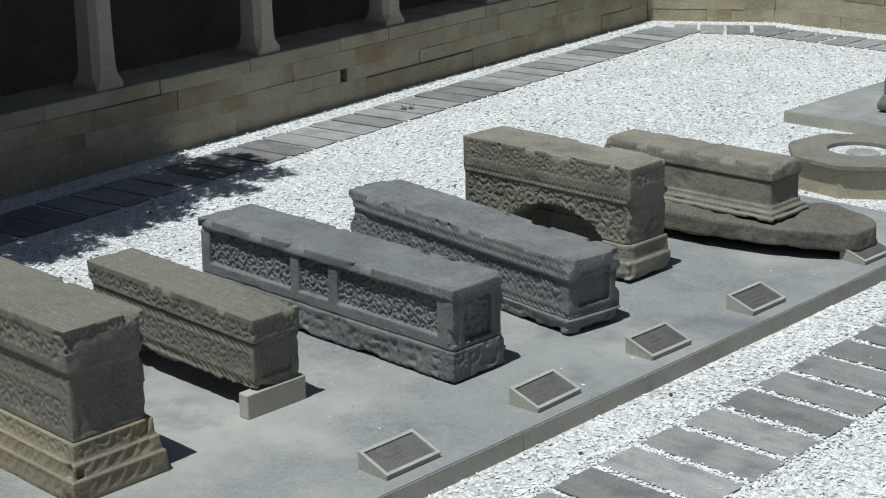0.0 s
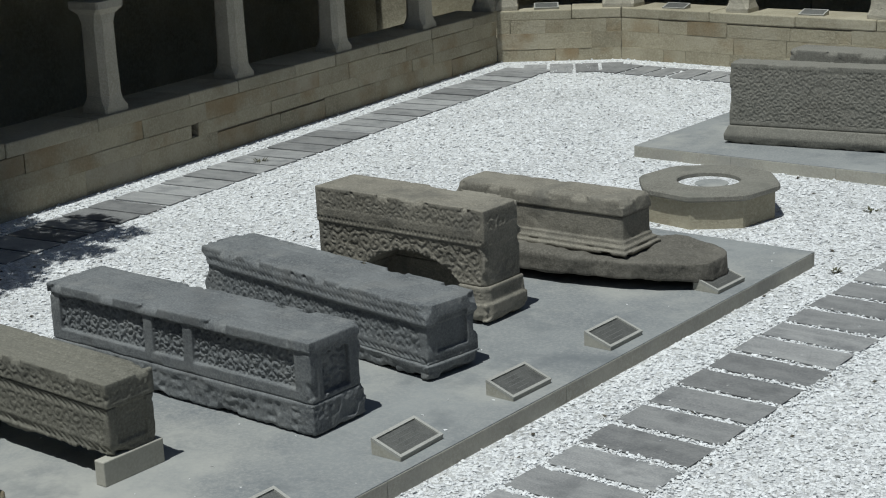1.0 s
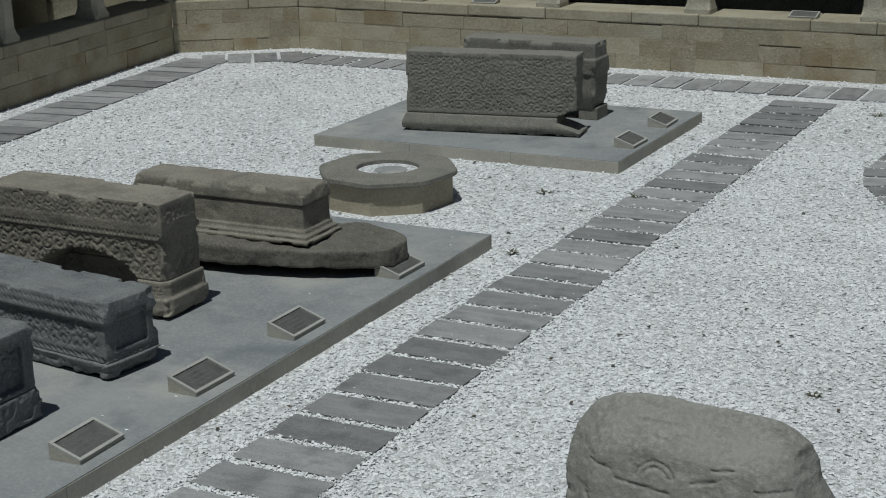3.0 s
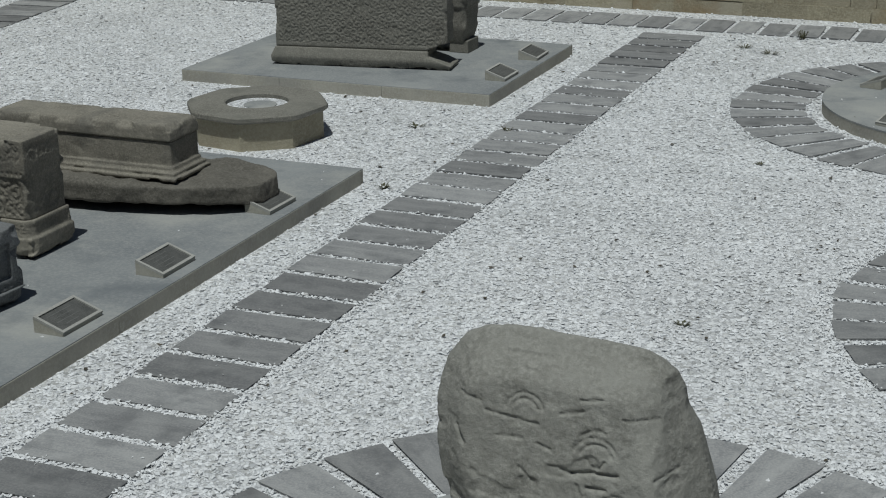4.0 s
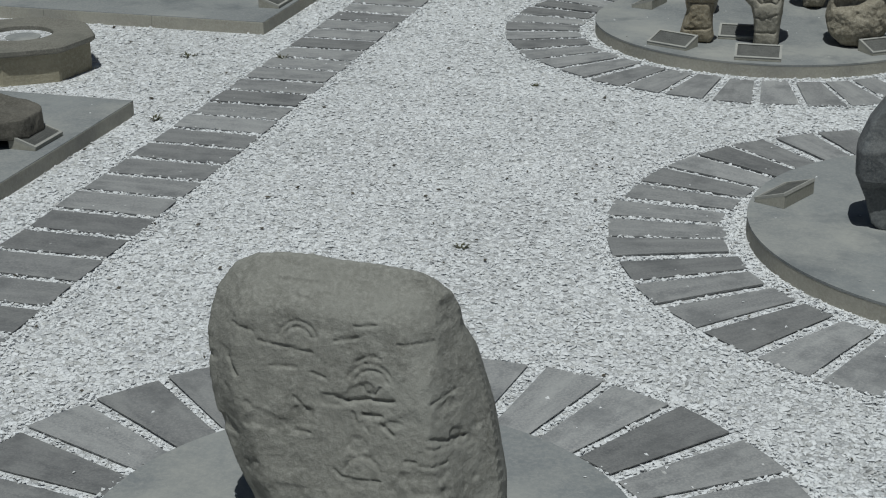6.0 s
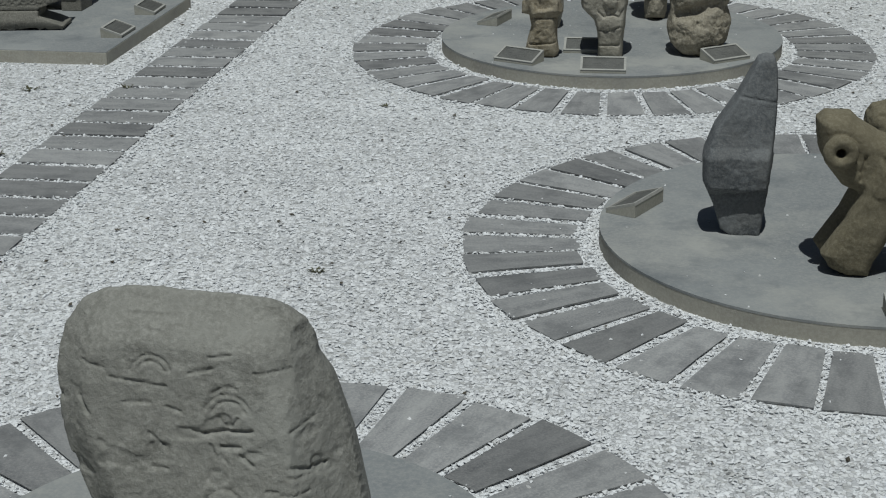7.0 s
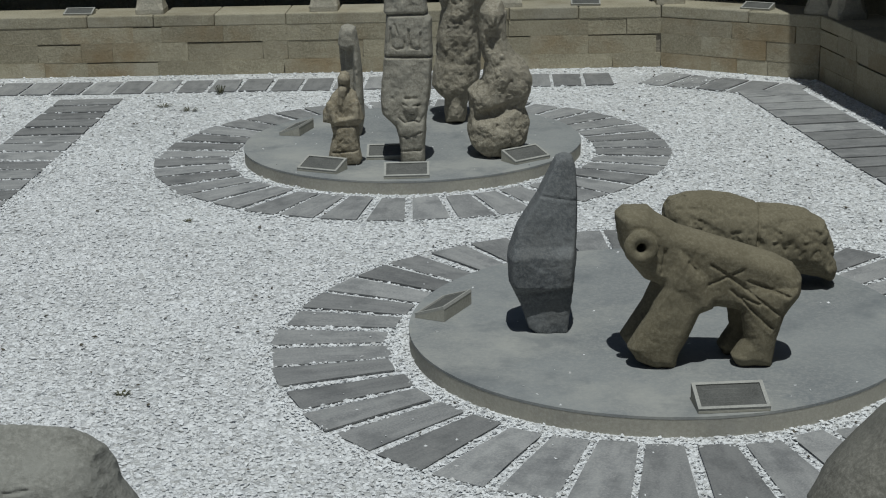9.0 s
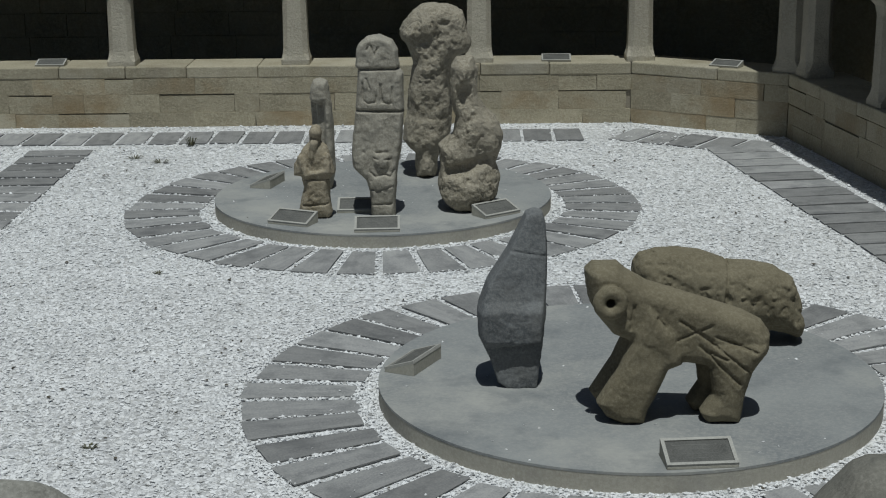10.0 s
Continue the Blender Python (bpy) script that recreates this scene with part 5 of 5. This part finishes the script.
# ---- loose gravel, weeds ----
def clear_of_paving(x, y):
    """Where gravel lies open: not on plinths, discs, slabs or behind the walls."""
    ok = y < 16.28
    ok &= (x - WEST.x) + (y - WEST.y) * LEAN_W > 0.02
    ok &= (EAST.x - x) + (EAST.y - y) * LEAN_X > 0.02
    for a, b in ((WEST, NORTH_W), (NORTH_E, EAST)):
        d = (b - a).normalized()
        ok &= (x - a.x) * d.y - (y - a.y) * d.x > 0.02
    for x0, y0, x1, y1 in (A_PLINTH, B_PLINTH):
        ok &= ~((x > x0 - 0.01) & (x < x1 + 0.01) & (y > y0 - 0.01) & (y < y1 + 0.01))
    ok &= np.hypot(x + 5.61, y - 10.265) > 0.52
    for (cx, cy), r, r0, r1, n, turn in ((RING_D, 1.335, 1.45, 2.04, 41, 3.6), (RING_C, 1.315, 1.43, 2.035, 41, -94.2), (RING_E, 0.96, 1.07, 1.67, 32, 75.4)):
        d, a = np.hypot(x - cx, y - cy), np.degrees(np.arctan2(y - cy, x - cx)) - turn
        off = abs((a * n / 360 + 0.5) % 1.0 - 0.5)
        ok &= (d > r + 0.012) & ~((d > r0 + 0.015) & (d < r1 - 0.005) & (off < 0.5 - 0.017 / (math.tau * d / n)))
    on = (abs(x + 3.67) < 0.295) & (y < 15.33)
    off = abs(((y - 1.96) / 0.3125 - 0.5) % 1.0)
    ok &= ~(on & (np.minimum(off, 1 - off) * 0.3125 < 0.122))
    ok &= ~((abs(y - 15.63) < 0.29) & (x > -9.9) & (x < 1.55) & (np.minimum(((x + 9.9) / 0.303 - 0.5) % 1.0, 1 - ((x + 9.9) / 0.303 - 0.5) % 1.0) * 0.303 < 0.125))
    for s, w in ((1, WEST), (-1, EAST)):
        lean = LEAN_W if s > 0 else LEAN_X
        gap = s * ((x - w.x) + (y - w.y) * lean)
        ok &= ~((gap > 0.31) & (gap < 0.93) & (y < 15.4))
    return ok


def chips(name, x, y, z, size, mat, seed):
    """Loose stones: uneven octahedra, all in one mesh."""
    r = np.random.default_rng(seed)
    n = len(x)
    form = np.array([(1, 0, 0), (-1, 0, 0), (0, 1, 0), (0, -1, 0), (0, 0, 1), (0, 0, -1)], float)
    tri = np.array([(0, 2, 4), (2, 1, 4), (1, 3, 4), (3, 0, 4), (2, 0, 5), (1, 2, 5), (3, 1, 5), (0, 3, 5)])
    p = form[None] * np.stack([size * r.uniform(0.8, 1.5, n), size * r.uniform(0.5, 1.0, n), size * r.uniform(0.25, 0.55, n)], 1)[:, None]
    p = p + r.uniform(-0.25, 0.25, p.shape) * size[:, None, None]
    a, b = r.uniform(0, math.tau, n), r.normal(0, 0.5, n)
    ca, sa, cb, sb = (v[:, None] for v in (np.cos(a), np.sin(a), np.cos(b), np.sin(b)))
    px, py, pz = p[..., 0], p[..., 1], p[..., 2]
    py, pz = cb * py - sb * pz, sb * py + cb * pz
    px, py = ca * px - sa * py, sa * px + ca * py
    v = np.stack([px + x[:, None], py + y[:, None], pz + z[:, None]], -1).reshape(-1, 3)
    f = (tri[None] + 6 * np.arange(n)[:, None, None]).reshape(-1, 3)
    return new(name, from_arrays(name, v, f, mat, smooth=False))


pick = np.random.default_rng(7)
gx, gy = pick.uniform(-11.5, 4.6, 330000), pick.uniform(2.6, 16.3, 330000)
far = np.hypot(gx, gy)
keep = (pick.uniform(0, 1, len(gx)) < np.interp(far, (4, 8, 12, 18), (1.0, 0.75, 0.40, 0.22))) & (gx > -0.95 * gy - 4.5) & (gx < 0.36 * gy + 0.9) & clear_of_paving(gx, gy)
gx, gy = gx[keep], gy[keep]
size = pick.uniform(0.008, 0.0165, len(gx)) * np.interp(np.hypot(gx, gy), (5, 16), (0.95, 1.25))
def band(cx, cy, r0, r1, count):
    """Places spread over a ring of the ground."""
    a, q = pick.uniform(0, math.tau, count), np.sqrt(pick.uniform(r0 * r0, r1 * r1, count))
    return cx + q * np.cos(a), cy + q * np.sin(a)


more = [band(*RING_C, 1.32, 2.12, 30000), band(*RING_E, 0.97, 1.76, 22000), band(*RING_D, 1.34, 2.10, 16000), (pick.uniform(-4.05, -3.29, 22000), pick.uniform(4.6, 13.0, 22000))]
mx, my = np.concatenate([q[0] for q in more]), np.concatenate([q[1] for q in more])
open_ground = clear_of_paving(mx, my) & (my > 2.9)
mx, my = mx[open_ground], my[open_ground]
tagged(chips("gravel", mx, my, pick.uniform(0.0, 0.012, len(mx)), pick.uniform(0.007, 0.015, len(mx)), CHIP, 6), "loose white marble gravel chips between the slate slabs", "gravel", kind="stuff")
tagged(chips("gravel", gx, gy, pick.uniform(-0.002, 0.008, len(gx)), size, CHIP, 1), "loose white marble gravel chips", "gravel", kind="stuff")
sx, sy = pick.uniform(-7.0, 2.3, 2600), pick.uniform(2.6, 14.5, 2600)
on_c, on_d, on_e = (np.hypot(sx - c[0], sy - c[1]) < r for c, r in ((RING_C, 1.3), (RING_D, 1.32), (RING_E, 0.95)))
on_a = (sx > A_PLINTH[0]) & (sx < A_PLINTH[2]) & (sy < A_PLINTH[3])
on = (on_c | on_d | on_e | (on_a & (pick.uniform(0, 1, 2600) < 0.25))) & (pick.uniform(0, 1, 2600) < 0.38)
tagged(chips("strewn_chips", sx[on], sy[on], np.full(on.sum(), TOP + 0.003), pick.uniform(0.004, 0.010, on.sum()), CHIP, 2), "few white gravel chips strewn on the plinths", "gravel", kind="stuff")
tx, ty = pick.uniform(-4.1, 3.2, 9000), pick.uniform(2.9, 15.0, 9000)
hit = ~clear_of_paving(tx, ty) & (((np.hypot(tx - RING_C[0], ty - RING_C[1]) > 1.42) & (np.hypot(tx - RING_C[0], ty - RING_C[1]) < 2.05)) | ((np.hypot(tx - RING_E[0], ty - RING_E[1]) > 1.06) & (np.hypot(tx - RING_E[0], ty - RING_E[1]) < 1.7)) | (abs(tx + 3.67) < 0.31)) & (pick.uniform(0, 1, 9000) < 0.11)
tagged(chips("strewn_chips", tx[hit], ty[hit], np.full(hit.sum(), 0.015), pick.uniform(0.004, 0.011, hit.sum()), CHIP, 3), "few white gravel chips strewn on the slabs", "gravel", kind="stuff")
DARK = material("dark_debris", (0.06, 0.055, 0.045), (0.10, 0.09, 0.07), (0.14, 0.125, 0.10), 0.95, 60, 20, 0.3, 0.002)
dx, dy = pick.uniform(-9.5, 3.0, 700), pick.uniform(4.0, 16.0, 700)
fine = clear_of_paving(dx, dy)
dx, dy = dx[fine], dy[fine]
tagged(chips("debris", dx, dy, np.full(len(dx), 0.012), pick.uniform(0.006, 0.016, len(dx)), DARK, 4), "small dark stones and dry leaf bits in the gravel", "debris", kind="stuff")
WEED = material("dry_weed", (0.06, 0.065, 0.04), (0.10, 0.10, 0.06), (0.15, 0.14, 0.09), 0.9, 40, 10, 0.1, 0.002)


def weed(x, y, spread, tall, seed):
    r = random.Random(seed)
    bm = bmesh.new()
    for _ in range(26):
        a, l = r.uniform(0, math.tau), r.uniform(0.4, 1.0)
        d = Vector((math.cos(a), math.sin(a), 0))
        s = Vector((-d.y, d.x, 0)) * 0.004
        p = d * r.uniform(0, spread * 0.4)
        q = p + d * spread * l * 0.6 + Vector((0, 0, tall * l))
        e = q + d * spread * 0.3 + Vector((0, 0, -0.2 * tall))
        v = [bm.verts.new(c) for c in (p - s, p + s, q + s, q - s, e)]
        bm.faces.new(v[:4])
        bm.faces.new((v[3], v[2], v[4]))
    o = part("weed", bm, WEED)
    o.matrix_world = Matrix.Translation((x, y, 0.0))
    return tagged(o, "low dry weed growing in the gravel", "weed", "weeds")


for k, (x, y, s, t) in enumerate(((-7.25, 13.9, 0.09, 0.07), (-9.95, 9.9, 0.08, 0.05), (-2.62, 14.48, 0.10, 0.025), (-2.9, 14.7, 0.09, 0.02), (-2.47, 15.25, 0.07, 0.10), (-4.15, 9.3, 0.06, 0.03), (-4.6, 10.9, 0.08, 0.02), (-1.95, 10.74, 0.045, 0.02), (-1.7, 7.6, 0.05, 0.015), (-3.9, 11.0, 0.06, 0.04))):
    weed(x, y, s, t, k)


# a crumpled white sheet, stand-in for bright chips on the gravel of the round plinth
def scrap(x, y):
    r = random.Random(5)
    bm = bmesh.new()
    grid = [[bm.verts.new((0.016 * i + r.uniform(-0.004, 0.004), 0.013 * j + r.uniform(-0.004, 0.004), 0.012 + 0.012 * r.random())) for j in range(4)] for i in range(5)]
    for i in range(4):
        for j in range(3):
            bm.faces.new((grid[i][j], grid[i + 1][j], grid[i + 1][j + 1], grid[i][j + 1]))
    bmesh.ops.solidify(bm, geom=bm.faces[:], thickness=0.0012)
    ob = new("paper_scrap", link_mesh("paper_scrap", bm, SCRAP_WHITE))
    ob.matrix_world = pose(x, y, 0.0, 0, 0, 20)
    tagged(ob, "crumpled white scrap standing for a clump of bright gravel chips", "litter")


SCRAP_WHITE = material("bright_white_scrap", (0.70, 0.70, 0.69), (0.78, 0.78, 0.77), (0.82, 0.82, 0.81), 0.8, 60, 20, 0.1, 0.001)
scrap(0.40, 7.16)


# ---- the tree beside the court's near corner, known by its shade ----
def tree(x, y, label):
    r = random.Random(21)
    own = holder("tree", Matrix.Translation((x, y, 0)), label, "tree")
    bm = bmesh.new()

    def tube(a, b, ra, rb):
        d = (b - a).normalized()
        u = d.orthogonal().normalized()
        v = d.cross(u)
        rings = [[bm.verts.new(p + (u * math.cos(math.tau * k / 8) + v * math.sin(math.tau * k / 8)) * s) for k in range(8)] for p, s in ((a, ra), (b, rb))]
        for k in range(8):
            j = (k + 1) % 8
            bm.faces.new((rings[0][k], rings[0][j], rings[1][j], rings[1][k]))

    fork = Vector((-0.15, 0.3, 2.4))
    tube(Vector((0, 0, -0.05)), fork, 0.16, 0.11)
    clumps = []
    for cx, cy, cz, s in TREE_LOBES:
        c = Vector((cx - x, cy - y, cz))
        mid = fork.lerp(c, 0.5) + Vector((0, 0, 0.2))
        tube(fork, mid, 0.08, 0.05)
        tube(mid, c, 0.05, 0.02)
        clumps.append((c, s))
    part("trunk", bm, BARK, own, "rough brown trunk and limbs")
    leaves = bmesh.new()
    for c, s in clumps:
        for _ in range(int(4200 * min(s * s, 1.3 * s))):
            d = Vector([r.gauss(0, 1) for _ in range(3)]).normalized() * s * r.uniform(0.2, 1.0) ** 0.6
            p = c + Vector((d.x, d.y, d.z * 0.6))
            u = Vector([r.gauss(0, 1) for _ in range(3)]).normalized() * r.uniform(0.035, 0.06)
            w = u.orthogonal().normalized() * r.uniform(0.018, 0.03)
            leaves.faces.new([leaves.verts.new(q) for q in (p - u, p + w, p + u, p - w)])
    part("crown", leaves, LEAF, own, "dense green leaves")
    return own


# where its shade falls, how wide, and how high the boughs are that cast it
# unseen boughs 6 m up and higher are added to hold sky light off the west wall
SHADE = ((-10.35, 6.9, 0.5, 4.6), (-10.2, 7.25, 0.3, 4.4), (-9.05, 5.95, 0.35, 4.0), (-9.35, 5.7, 0.5, 4.6), (-9.7, 6.5, 0.5, 4.5), (-9.9, 6.95, 0.55, 4.4), (-9.35, 6.8, 0.5, 4.0), (-10.25, 6.3, 0.8, 4.5), (-9.45, 6.15, 0.75, 4.2), (-8.95, 6.3, 0.38, 3.9), (-9.9, 5.4, 0.95, 4.4), (-9.15, 5.3, 0.75, 4.1), (-8.68, 5.3, 0.3, 3.8), (-9.9, 4.4, 1.05, 4.7), (-9.0, 4.3, 0.75, 4.2), (-9.6, 3.2, 1.2, 4.8), (-8.8, 3.2, 0.8, 4.3), (-10.7, 5.2, 0.9, 5.0), (-10.6, 3.8, 1.1, 5.2), (-9.5, 2.0, 1.4, 4.8), (-9.15, 7.55, 0.25, 4.0), (-8.95, 7.1, 0.2, 3.9), (-8.72, 5.95, 0.2, 3.8), (-9.6, 7.6, 0.3, 4.2), (-10.9, 6.8, 0.7, 5.0), (-9.4, 7.2, 0.3, 4.1), (-11.4, 4.6, 1.2, 5.4), (-11.6, 6.4, 0.8, 5.2), (-10.0, 1.0, 1.8, 6.0), (-10.6, -0.8, 2.0, 6.4), (-9.2, -0.6, 1.5, 6.1), (-11.6, 2.6, 1.8, 6.5), (-12.0, 5.0, 1.5, 6.3), (-10.3, 4.8, 1.2, 6.0))
RUN = 1 / math.tan(radians(SUN_UP))
TREE_LOBES = [(x + RUN * z * math.cos(radians(SUN_FROM)), y + RUN * z * math.sin(radians(SUN_FROM)), z, r) for x, y, r, z in SHADE]
tree(-9.25, 1.6, "broad-leaved tree whose crown shades the gravel by the wall")
